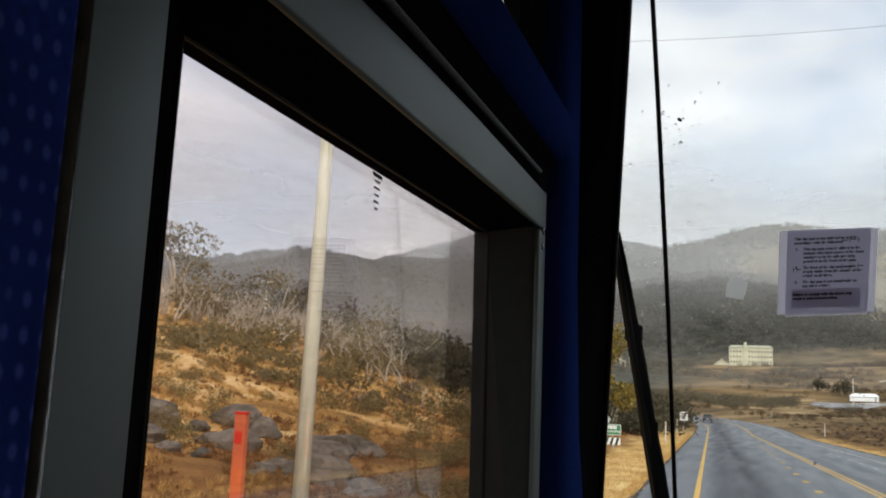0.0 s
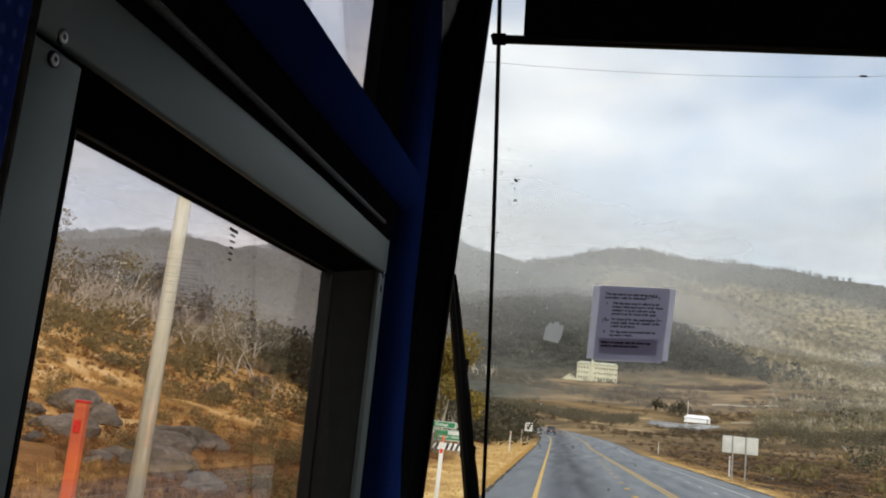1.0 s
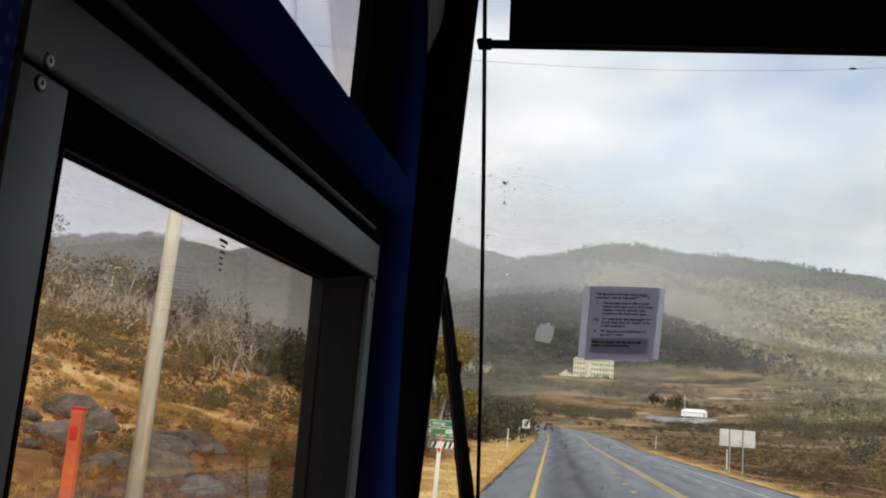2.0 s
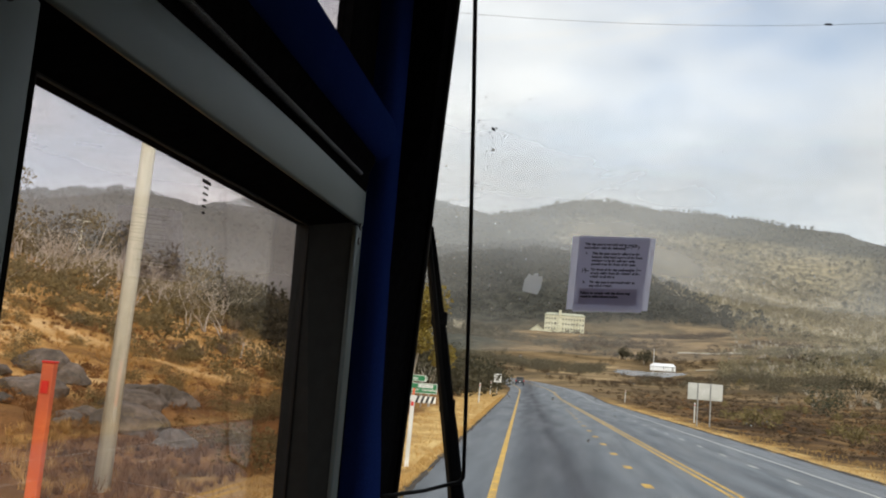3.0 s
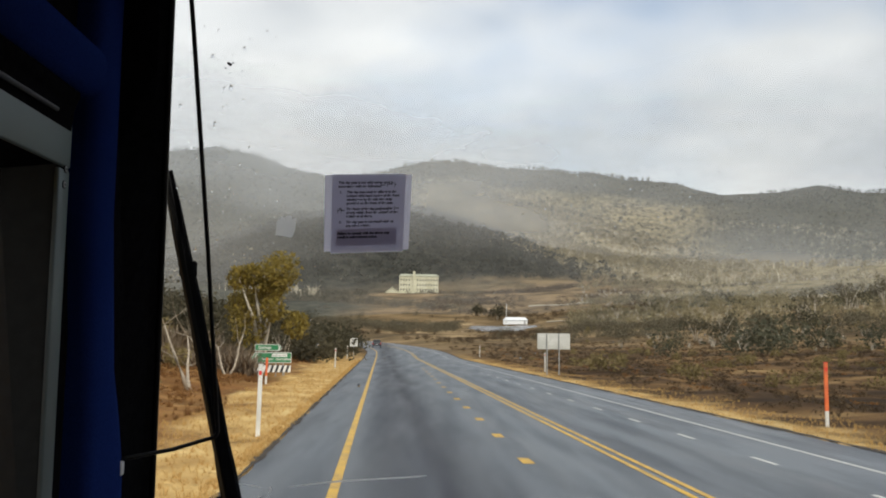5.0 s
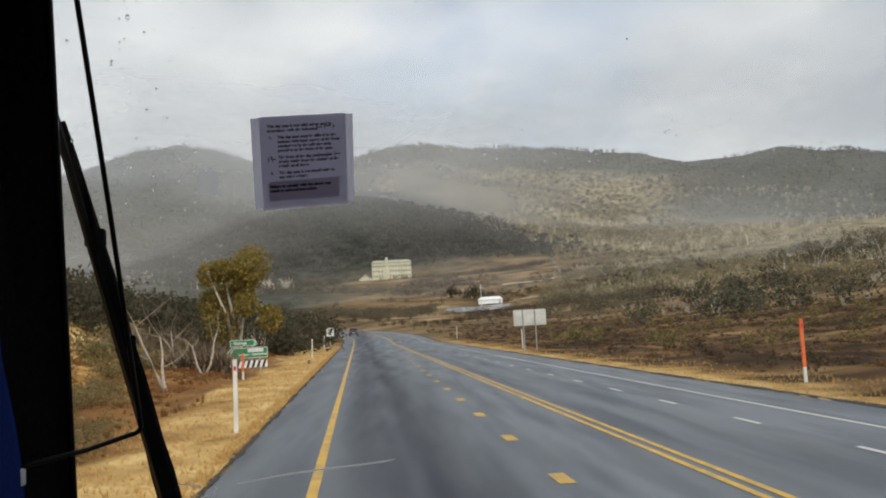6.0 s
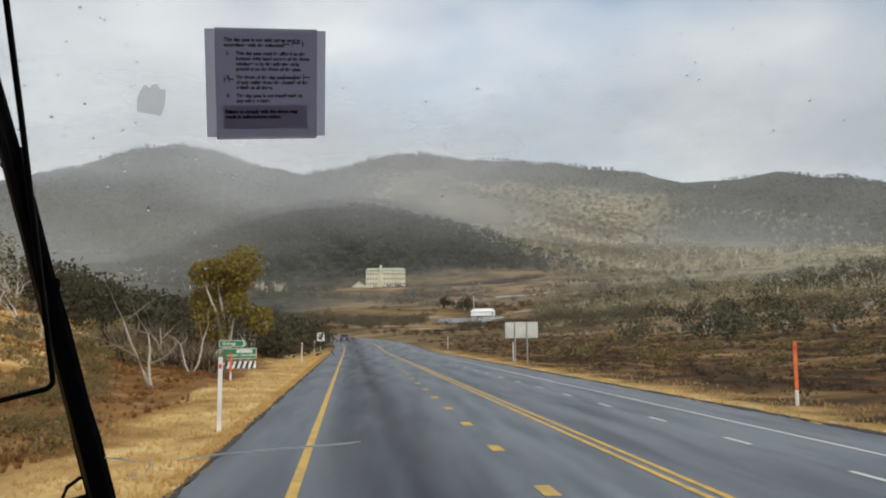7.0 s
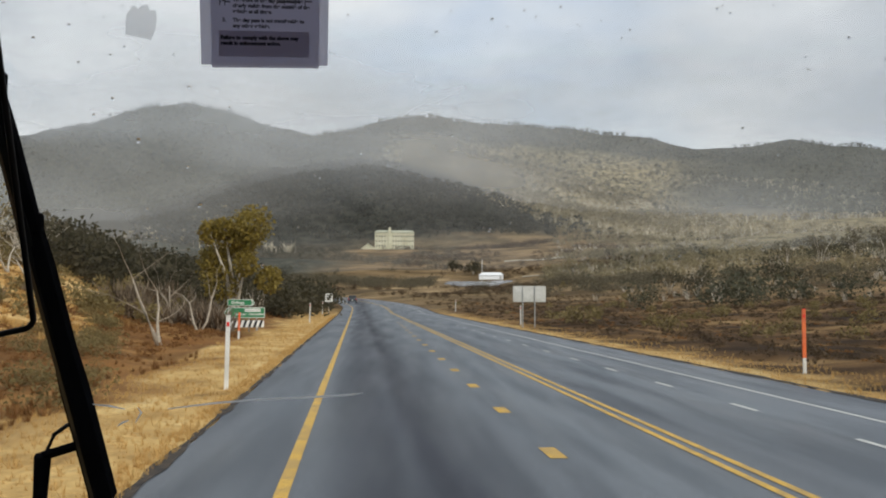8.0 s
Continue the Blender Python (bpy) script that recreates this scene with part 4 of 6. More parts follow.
def build_blind():
    top = Vector((-0.482, wire_y(3.34), 3.34))
    blind = tagged(empty("roller_blind", Matrix.Translation((0.5, wire_y(3.147), 3.30))), "black roller sun blind rolled most of the way up", "blind")

    def piece(name, bm, mat, label="", smooth=False, parent=None):
        ob = part(name, bm, mat, blind, label, smooth)
        ob.matrix_parent_inverse = blind.matrix_world.inverted()
        return ob

    z0 = 3.142
    bm = bmesh.new()
    v = []
    for x in np.linspace(-0.425, 1.62, 20):
        for z in (z0, 3.345):
            for d in (0.0, 0.003):
                v.append(bm.verts.new((x, wire_y(z) + d + 0.002 * math.sin(x * 9), z)))
    for k in range(19):
        a, b = v[4 * k:4 * k + 4], v[4 * k + 4:4 * k + 8]
        bm.faces.new((a[0], b[0], b[2], a[2]))
        bm.faces.new((a[3], b[3], b[1], a[1]))
        bm.faces.new((a[1], b[1], b[0], a[0]))
    piece("blind_fabric", bm, M_BLACK, "black blind cloth")
    y = wire_y(z0)
    piece("bottom_bar", tube([(-0.463, y, z0), (1.64, y, z0)], 0.0095, 12), M_RUBBER, "round black bottom bar", True)
    piece("end_cap", tube([(-0.492, y, z0 - 0.001), (-0.489, y, z0), (-0.462, y, z0)], [0.009, 0.0125, 0.0125], 12), M_BLACK, "black end cap that runs on the wire", True)
    pts = [top, (-0.470, wire_y(2.9), 2.9), (-0.462, wire_y(2.5), 2.5), (-0.4585, wire_y(2.13), 2.13)]
    c = Vector((-0.478, wire_y(2.115), 2.122))
    for k in range(1, 6):
        a = k / 5 * math.pi / 2
        pts.append((c.x + 0.02 * math.cos(a), c.y + 0.002, c.z - 0.02 * math.sin(a)))
    pts += [(-0.54, 1.34, 2.085), (-0.617, 1.272, 2.074), (-0.629, 1.262, 2.068)]
    piece("guide_wire", tube(pts, 0.0046, 8), M_RUBBER, "thin black bent guide wire", True)
    piece("wire_clip", box(-0.642, -0.620, 1.250, 1.272, 2.040, 2.070, 0.004, 2), M_CLIP, "white plastic clip", True)
    return blind


build_blind()


def screen_matrix(x, z, off=0.0):
    """A frame on the inner face of the windscreen: x along it, z up it, y out of the coach."""
    e = 0.01
    tx = Vector((2 * e, screen_y(x + e, z) - screen_y(x - e, z), 0)).normalized()
    tz = Vector((0, screen_y(x, z + e) - screen_y(x, z - e), 2 * e)).normalized()
    ty = tz.cross(tx).normalized()
    tz = tx.cross(ty)
    m = Matrix((tx, ty, tz)).transposed().to_4x4()
    p = Vector((x, screen_y(x, z), z)) + ty * off
    return Matrix.Translation(p) @ m


def build_notice():
    cx, cz = -0.147, 2.624
    note = tagged(empty("paper_notice", screen_matrix(cx, cz, -0.0035) @ pose(0, 0, 0, 0, -4.4, 0)), "white paper day pass notice stuck on the windscreen", "notice")
    part("sheet", box(-0.1045, 0.1045, 0.0014, 0.0022, -0.092, 0.094), M_PAPER_BACK, note, "plain backing sheet")
    part("sheet", box(-0.088, 0.089, 0.0, 0.0008, -0.0965, 0.0965), M_PAPER, note, "printed white sheet")
    part("printed_band", box(-0.076, 0.072, -0.0004, -0.0002, -0.078, -0.036), M_PAPER_BAND, note, "brownish printed band")
    lines = [("This day pass is not valid unless used in", 0, 0.074, 0), ("accordance with the following:", 0, 0.065, 0),
             ("1.", 0.003, 0.051, 0), ("This day pass must be affixed to the", 0.020, 0.051, 0), ("bottom right hand corner of the front", 0.020, 0.042, 0),
             ("windscreen by the adhesive strip", 0.020, 0.033, 0), ("provided on the front of the pass.", 0.020, 0.024, 0),
             ("2.", 0.003, 0.010, 0), ("The front of the day pass must be", 0.020, 0.010, 0), ("clearly visible from the outside of the", 0.020, 0.001, 0), ("vehicle at all times.", 0.020, -0.008, 0),
             ("3.", 0.003, -0.022, 0), ("The day pass is not transferable to", 0.020, -0.022, 0), ("any other vehicle.", 0.020, -0.031, 0),
             ("Failure to comply with the above may", 0, -0.050, 1), ("result in enforcement action.", 0, -0.059, 1)]
    for text, dx, dz, bold in lines:
        lettering(text, 0.0083, M_INK, note, "printed_line", Matrix.Translation((-0.073 + dx, -0.0007, dz)), bold=0.00055 if bold else 0.00036)
    # handwriting that shows through from the front: plain strokes
    for x, z, w in ((0.028, 0.070, 0.012), (0.044, 0.072, 0.014), (0.062, 0.071, 0.004), (-0.074, 0.009, 0.003), (-0.066, 0.009, 0.009), (0.030, 0.012, 0.012), (0.048, 0.012, 0.010), (0.064, 0.013, 0.012)):
        part("pen_stroke", box(x, x + w, -0.0004, -0.00025, z - 0.001, z + 0.001), M_INK, note)
        part("pen_stroke", box(x, x + 0.0012, -0.0004, -0.00025, z - 0.006, z + 0.006), M_INK, note)
    return note


build_notice()


def build_tape():
    r = random.Random(5)
    bm = bmesh.new()
    out = [(-0.020, -0.024), (0.019, -0.023), (0.022, -0.006), (0.020, 0.012), (0.017, 0.024), (0.008, 0.021), (0.004, 0.029), (-0.005, 0.026), (-0.008, 0.019), (-0.017, 0.023), (-0.024, 0.006), (-0.022, -0.010)]
    a = [bm.verts.new((x + r.uniform(-.001, .001), 0.0, z)) for x, z in out]
    b = [bm.verts.new((x, 0.0008, z)) for x, z in out]
    bm.faces.new(a)
    bm.faces.new(b[::-1])
    for k in range(len(out)):
        j = (k + 1) % len(out)
        bm.faces.new((a[k], b[k], b[j], a[j]))
    ob = part("tape_scrap", bm, M_TAPE)
    ob.matrix_world = screen_matrix(-0.334, 2.583, -0.002) @ pose(0, 0, 0, 0, 8, 0)
    tagged(ob, "torn scrap of white tape on the windscreen", "tape")


build_tape()


def drop_shape(bm, m, w, h, d, seg=6):
    """A flattened bead."""
    top = bm.verts.new(m @ Vector((0, -d, 0)))
    mid = [bm.verts.new(m @ Vector((0.7 * w * math.cos(k * math.tau / seg), -0.75 * d, 0.7 * h * math.sin(k * math.tau / seg)))) for k in range(seg)]
    rim = [bm.verts.new(m @ Vector((w * math.cos(k * math.tau / seg), 0, h * math.sin(k * math.tau / seg)))) for k in range(seg)]
    for k in range(seg):
        j = (k + 1) % seg
        bm.faces.new((top, mid[j], mid[k]))
        bm.faces.new((mid[k], mid[j], rim[j], rim[k]))


def build_drops():
    r = random.Random(11)
    bm = bmesh.new()
    for k in range(215):
        if k < 90:
            x, z = r.uniform(-0.56, -0.34), r.uniform(2.50, 3.0)
        elif k < 160:
            x = r.uniform(-0.4, 1.1)
            z = 2.58 + 0.09 * math.sin(x * 3.1) + r.gauss(0, 0.035)
        else:
            x, z = r.uniform(-0.5, 0.9), r.uniform(2.2, 2.72)
        w = abs(r.gauss(0.0, 0.0010)) + (0.0014 if 90 <= k < 160 else 0.0012)
        drop_shape(bm, screen_matrix(x, z, 0.0072) @ Matrix.Diagonal((1, -1, 1, 1)), w, w * r.uniform(0.8, 1.5), w * 0.5)
    ob = tagged(part("rain_drops", bm, M_DROP, smooth=True), "small clear rain drops scattered over the glass", "water drops", kind="stuff")
    bm = bmesh.new()
    for x, z, s in ((-0.441, 2.915, 0.0046), (-0.449, 2.906, 0.0019), (-0.434, 2.918, 0.0022), (-0.40, 2.70, 0.0012), (-0.33, 2.86, 0.0012), (0.10, 2.93, 0.0012), (0.55, 2.86, 0.002), (0.75, 2.80, 0.0015)):
        drop_shape(bm, screen_matrix(x, z, 0.0072) @ Matrix.Diagonal((1, -1, 1, 1)) @ pose(0, 0, 0, 0, 30), s * 1.4, s * 0.8, 0.001)
    tagged(part("bug_splat", bm, M_INK), "small dark dried insect specks on the glass", "dirt", kind="stuff")
    # long crack
    bm = bmesh.new()
    for line in ([(-0.343, 1.9476), (-0.26, 1.955), (-0.20, 1.958), (-0.12, 1.960), (-0.06, 1.961), (-0.015, 1.963), (0.008, 1.9655)],
                 [(-0.461, 1.962), (-0.434, 1.957), (-0.411, 1.950)], [(-0.408, 1.929), (-0.418, 1.925), (-0.427, 1.919)], [(-0.391, 1.952), (-0.386, 1.943), (-0.398, 1.923)]):
        add_tube(bm, [(x, screen_y(x, z) + 0.0072, z) for x, z in line], [0.0008] + [0.0019] * (len(line) - 2) + [0.0006], 5)
    tagged(part("glass_crack", bm, M_CRACK), "thin white crack running across the windscreen", "crack", kind="structure")


build_drops()


def build_wiper():
    def on(x, z, d=0.03):
        x = x - 0.066 - 0.030 * (z - 1.9)
        return Vector((x, screen_y(x, z) + d, z))

    foot = on(-0.447, 1.93)
    wiper = tagged(empty("windscreen_wiper", Matrix.Translation(foot)), "long black wiper resting near the windscreen pillar", "wiper")

    def piece(name, bm, mat, label="", smooth=False):
        ob = part(name, bm, mat, wiper, label, smooth)
        ob.matrix_parent_inverse = wiper.matrix_world.inverted()
        return ob

    zs = np.linspace(1.78, 2.76, 15)
    xs = [-0.420 - (z - 1.9) * 0.092 for z in zs]
    piece("blade", tube([on(x - 0.004, z, 0.026) for x, z in zip(xs, zs)], [0.0115] * 8 + [0.010] * 4 + [0.0085] * 3, 6), M_RUBBER, "rubber wiper blade")
    piece("blade_carrier", tube([on(x + 0.004, z, 0.034) for x, z in zip(xs, zs)][:14], [0.025] * 4 + [0.021] * 3 + [0.017] * 3 + [0.014, 0.012, 0.010, 0.006], 6), M_BLACK, "slim metal blade carrier")
    for k in (3, 7, 10):
        p = on(xs[k] + 0.004, zs[k], 0.036)
        piece("carrier_pivot", box(p.x - 0.020, p.x + 0.018, p.y - 0.012, p.y + 0.012, p.z - 0.018, p.z + 0.018, 0.004, 1), M_BLACK)
    hub = on(-0.425, 1.885, 0.055)
    side = on(-0.495, 1.865, 0.055)
    piece("cross_link", tube([side, hub], 0.0085, 8), M_BLACK, "short cross link")
    piece("arm", tube([hub, on(-0.425, 1.75, 0.06), on(-0.40, 1.45, 0.05)], [0.012, 0.014, 0.016], 8), M_BLACK, "main wiper arm", True)
    piece("second_arm", tube([side, on(-0.518, 1.75, 0.06), on(-0.49, 1.45, 0.05)], [0.015, 0.012, 0.010], 8), M_BLACK, "parallel wiper arm", True)
    pts = [side + Vector((0, 0.01, 0)), side + Vector((0.012, 0.02, 0.035)), side + Vector((0.035, 0.02, 0.052)), side + Vector((0.066, 0.015, 0.058))]
    piece("washer_hose", tube(pts, 0.004, 6), M_RUBBER, "thin washer hose", True)


build_wiper()


# ---- roadside things ----
def at_ground(x, y):
    return float(land_z(np.array([x]), np.array([y]))[0])


def snow_pole(x, y, height=1.7, orange=True):
    p = tagged(empty("snow_pole", pose(x, y, at_ground(x, y) - 0.05, random.uniform(-1.5, 1.5), random.uniform(-1.5, 1.5), random.uniform(-20, 20))),
               "orange painted snow pole with a white base" if orange else "slim white snow pole with a red reflector", "snow pole", "snow poles along the road")
    w = 0.05
    if orange:
        part("base_post", box(-w, w, -0.03, 0.03, 0, 0.5, 0.006, 1), M_WHITE, p, "white painted base")
        part("upper_post", box(-w - 0.002, w + 0.002, -0.032, 0.032, 0.5, height, 0.006, 1), M_ORANGE, p, "orange painted upper post")
    else:
        part("upper_post", box(-w, w, -0.03, 0.03, 0, height, 0.006, 1), M_WHITE, p)
    part("reflector", box(-0.032, 0.032, -0.04, -0.034, height - 0.24, height - 0.14, 0.006, 1), M_RED, p, "red reflector")
    part("cap", box(-w - 0.006, w + 0.006, -0.036, 0.036, height, height + 0.02, 0.004, 1), M_RED if orange else M_WHITE, p)
    return p


for x, y, h, o in ((-4.35, 6.4, 2.2, True), (12.0, 26.5, 1.9, True), (10.9, 78, 1.7, False), (9.3, 135, 1.7, False),
                   (-3.75, 22.0, 1.75, False), (-8.0, 50, 1.45, True), (-6.7, 78, 1.7, False), (-8.6, 118, 1.7, False)):
    snow_pole(x, y, h, o)


def notice_board(x, y):
    """A board seen from behind: ribbed aluminium on two posts."""
    b = tagged(empty("road_sign", pose(x, y, at_ground(x, y) - 0.1, 0, 0, 3)), "back of a wide aluminium road sign on two posts", "road sign")
    part("panel", box(-1.2, 1.2, 0, 0.02, 1.95, 3.1, 0.02, 2), M_SIGN_BACK, b, "pale bare metal panel")
    for s in (-0.5, 0.38):
        part("post", tube([(s, -0.06, 0), (s, -0.06, 3.1)], 0.042, 10), M_POST_GREY, b)
    for z in (2.15, 2.85):
        part("stiffener", box(-1.15, 1.15, -0.016, -0.002, z - 0.025, z + 0.025), M_SIGN_BACK, b)


notice_board(10.0, 67)


def small_sign(x, y):
    b = tagged(empty("road_sign", pose(x, y, at_ground(x, y) - 0.1)), "small white road sign on a single post", "road sign")
    part("panel", box(-0.45, 0.45, 0, 0.02, 1.7, 2.7, 0.03, 2), M_WHITE, b)
    part("post", tube([(0, 0.05, 0), (0, 0.05, 2.6)], 0.035, 8), M_POST_GREY, b)
    for z, w in ((2.45, 0.5), (2.2, 0.6), (1.95, 0.4)):
        part("print_bar", box(-w / 2, w / 2, -0.004, -0.002, z - 0.06, z + 0.06), M_INK, b)


small_sign(-7.4, 112)


def direction_sign(x, y, z_lo, text, length, height, turn, arrow_right, extra=None):
    s = tagged(empty("direction_sign", pose(x, y, at_ground(x, y) - 0.1, 0, 0, turn)), "green direction sign with white lettering and arrow on posts", "direction sign", "direction signs at the junction")
    h = height / 2
    tip = 0.42 * height
    right = [(-length / 2, -h), (length / 2 - tip, -h), (length / 2, 0), (length / 2 - tip, h), (-length / 2, h)]
    shape = right if arrow_right else [(-a, b) for a, b in right][::-1]
    edge = part("border", prism(shape, 0.016), M_WHITE, s, "white sign border")
    edge.location = (0, 0, z_lo + h)
    k = 0.035
    inner = [(a * (1 - 2 * k / length), b * (1 - k / h)) for a, b in shape]
    face = part("face", prism(inner, 0.004), M_GREEN_SIGN, s, "green sign face")
    face.location = (0, -0.0045, z_lo + h)
    d = 1 if arrow_right else -1
    c = d * (length / 2 - 0.30 * height - tip * 0.55)
    chev = [(c - d * 0.16 * height, -0.36 * height), (c + d * 0.04 * height, -0.36 * height), (c + d * 0.26 * height, 0), (c + d * 0.04 * height, 0.36 * height), (c - d * 0.16 * height, 0.36 * height), (c + d * 0.06 * height, 0)]
    arrow = part("arrow", prism(chev if d > 0 else chev[::-1], 0.003), M_WHITE_LINE, s, "white chevron arrow")
    arrow.location = (0, -0.008, z_lo + h)
    for row, (txt, size, dx, dz) in enumerate(text):
        lettering(txt, size, M_WHITE_LINE, s, "lettering", Matrix.Translation((dx, -0.0055, z_lo + h + dz)), bold=0.006)
    for px in (-0.33 * length, 0.30 * length):
        part("post", tube([(px, 0.05, 0), (px, 0.05, z_lo + height - 0.05)], 0.03, 8), M_POST_GREY, s)
    if extra:
        extra(s, z_lo)
    return s


direction_sign(-9.7, 61.5, 1.80, [("Guthega", 0.27, -0.72, -0.08)], 1.9, 0.42, 32, True)


def road_name_board(s, z_lo):
    part("name_board", box(0.02, 1.02, -0.010, -0.005, z_lo + 0.38, z_lo + 0.58), M_WHITE, s, "white road name board")
    lettering("KOSCIUSKO", 0.105, M_INK, s, "lettering", Matrix.Translation((0.05, -0.0112, z_lo + 0.44)), bold=0.001)
    lettering("ROAD", 0.105, M_INK, s, "lettering", Matrix.Translation((0.70, -0.0112, z_lo + 0.44)), bold=0.001)


direction_sign(-9.2, 59.6, 1.02, [("Jindabyne", 0.20, -0.62, -0.16), ("Charlotte", 0.20, 0.26, -0.16), ("Pass", 0.20, 0.94, -0.16)], 2.6, 0.66, 22, False, road_name_board)


def hazard_board(x, y, turn):
    s = tagged(empty("hazard_board", pose(x, y, at_ground(x, y) - 0.1, 0, 0, turn)), "black and white striped hazard board on short posts", "hazard board")
    part("panel", box(-1.2, 1.2, 0, 0.02, 0.42, 0.86, 0.01, 1), M_WHITE, s, "white board")
    for k in range(7):
        x0 = -1.15 + 0.33 * k
        out = [(x0, 0.425), (x0 + 0.165, 0.425), (x0 + 0.165 + 0.14, 0.855), (x0 + 0.14, 0.855)]
        st = part("stripe", prism([(a, b) for a, b in out], 0.003), M_INK, s, "black slanting stripe")
        st.location = (0, -0.0045, 0)
    for px in (-0.8, 0.8):
        part("post", tube([(px, 0.05, 0), (px, 0.05, 0.84)], 0.03, 8), M_POST_GREY, s)


hazard_board(-9.0, 58.6, 22)


def light_pole(x, y, height=9.0):
    p = tagged(empty("utility_pole", pose(x, y, at_ground(x, y) - 0.2, 0.6, 1.0, 0)), "tall pale weathered timber pole", "utility pole")
    part("shaft", tube([(0, 0, 0), (0, 0, height * 0.5), (0, 0, height)], [0.138, 0.122, 0.098], 12), M_TIMBER, p, "", True)
    part("cap", tube([(0, 0, height), (0, 0, height + 0.04)], [0.098, 0.085], 12), M_POST_GREY, p)


light_pole(-7.3, 13.6)
light_pole(14.3, 19.7, 12.1)


def overhead_cable():
    """A slack cable that leaves the pole's top and crosses over the road."""
    bm = bmesh.new()
    a, b = Vector((-7.25, 13.6, 8.6)), Vector((14.2, 19.6, 11.9))
    pts = [a.lerp(b, k / 24) - Vector((0, 0, 0.95 * (1 - (2 * k / 24 - 1) ** 2))) for k in range(25)]
    add_tube(bm, pts, 0.003, 5)
    c = tagged(empty("overhead_cable", Matrix.Translation(a)), "thin dark overhead cable slung across the road", "cable")
    ob = part("cable", bm, M_RUBBER, c)
    ob.matrix_parent_inverse = c.matrix_world.inverted()
    p = pts[13]
    ob = part("cable_marker", tube([p + Vector((-0.08, 0, 0)), p + Vector((-0.04, 0, 0.01)), p + Vector((0.04, 0, 0.01)), p + Vector((0.08, 0, 0))], [0.006, 0.02, 0.02, 0.006], 10), M_BLACK, c, "small dark cable marker", True)
    ob.matrix_parent_inverse = c.matrix_world.inverted()


overhead_cable()


def power_pole(x, y, height):
    p = tagged(empty("power_pole", pose(x, y, at_ground(x, y) - 0.2, 0, 1.5, 35)), "distant white timber power pole with a crossarm", "power pole")
    part("shaft", tube([(0, 0, 0), (0, 0, height)], [0.17, 0.12], 8), M_TIMBER, p)
    part("crossarm", box(-0.95, 0.95, -0.06, 0.06, height - 0.75, height - 0.58, 0.02, 1), M_TIMBER, p)
    for s in (-0.8, 0.0, 0.8):
        part("insulator", tube([(s, 0, height - 0.58), (s, 0, height - 0.40), (s, 0, height - 0.36)], [0.05, 0.06, 0.03], 8), M_WHITE, p)


def polar(r, az):
    return r * math.sin(radians(az)), r * math.cos(radians(az))


power_pole(*polar(142, -29.2), 8.0)


# ---- distance: lodge, shed, car ----
def build_lodge():
    x, y = polar(1000, 0.15)
    z = at_ground(x, y) - 1.0
    h = tagged(empty("lodge", pose(x, y, z, 0, 0, -0.2)), "large cream four storey mountain lodge with rows of windows", "building")
    part("wall", box(-21, 21, 0, 16, 0, 23.0), M_CREAM, h, "cream main block")
    part("wall", box(-35, -21, 1, 14, 0, 6), M_CREAM, h, "low cream wing")
    part("wall", box(21, 28, 1, 12, 0, 5), M_CREAM, h, "low cream annexe")
    part("wall", box(-6.4, -3.8, -1.4, 2, 0, 28.5), M_CREAM, h, "tall cream chimney stack")
    bm = bmesh.new()
    for x0, x1, y0, y1, zb, zt in ((-21.8, 21.8, -0.8, 16.8, 23.0, 26.0), (21, 29, 0, 13, 5, 7.5)):
        v = [bm.verts.new(q) for q in ((x0, y0, zb), (x1, y0, zb), (x1, y1, zb), (x0, y1, zb), (x0 + 3, (y0 + y1) / 2, zt), (x1 - 3, (y0 + y1) / 2, zt))]
        for f in ((0, 1, 5, 4), (1, 2, 5), (2, 3, 4, 5), (3, 0, 4), (3, 2, 1, 0)):
            bm.faces.new([v[i] for i in f])
    part("roof", bm, M_ROOF, h, "pale green hipped roofs")
    gable = part("gable", prism([(-35.0, 6.0), (-21.0, 6.0), (-28.0, 11.0)], 12.9), M_CREAM, h, "cream gable of the low wing")
    gable.location = (0, 1.05, 0)
    bm = bmesh.new()
    for sx, x1 in ((-36.2, -28.0), (-19.8, -28.0)):
        v = [bm.verts.new(q) for q in ((sx, 0.2, 5.2), (x1, 0.2, 11.3), (x1, 14.6, 11.3), (sx, 14.6, 5.2), (sx, 0.2, 5.6), (x1, 0.2, 11.8), (x1, 14.6, 11.8), (sx, 14.6, 5.6))]
        for f in ((0, 1, 2, 3), (4, 7, 6, 5), (0, 4, 5, 1), (2, 6, 7, 3), (0, 3, 7, 4), (1, 5, 6, 2)):
            bm.faces.new([v[i] for i in f])
    part("gable_roof", bm, M_ROOF, h, "pale pitched roof of the low wing")
    part("verandah", box(-20.5, 27, -2.6, -0.05, 3.0, 3.4), M_BRIGHT, h, "white verandah roof along the foot")
    pane = box(-0.7, 0.7, -0.12, 0.05, -1.05, 1.05)
    me = bpy.data.meshes.new("window")
    pane.to_mesh(me)
    me.materials.append(M_LODGE_PANE)
    spots = [(-19 + 2.95 * k, -0.02, zc) for zc in (3.4, 8.6, 13.8, 19.0) for k in range(14)] + [(-33.5 + 2.6 * k, 0.98, 3.2) for k in range(5)] + [(22.6 + 2.3 * k, 0.98, 2.8) for k in range(3)]
    for px, py, pz in spots:
        if -7.4 < px < -3.0 and pz > 3.5:
            continue
        w = new("window", me)
        w.parent = h
        w.location = (px, py, pz)
    # terrace in front
    bm = box(-45, 40, -9, 0, -3, 0.4)
    part("terrace", bm, M_CLEARING, h, "dry grass terrace")


build_lodge()


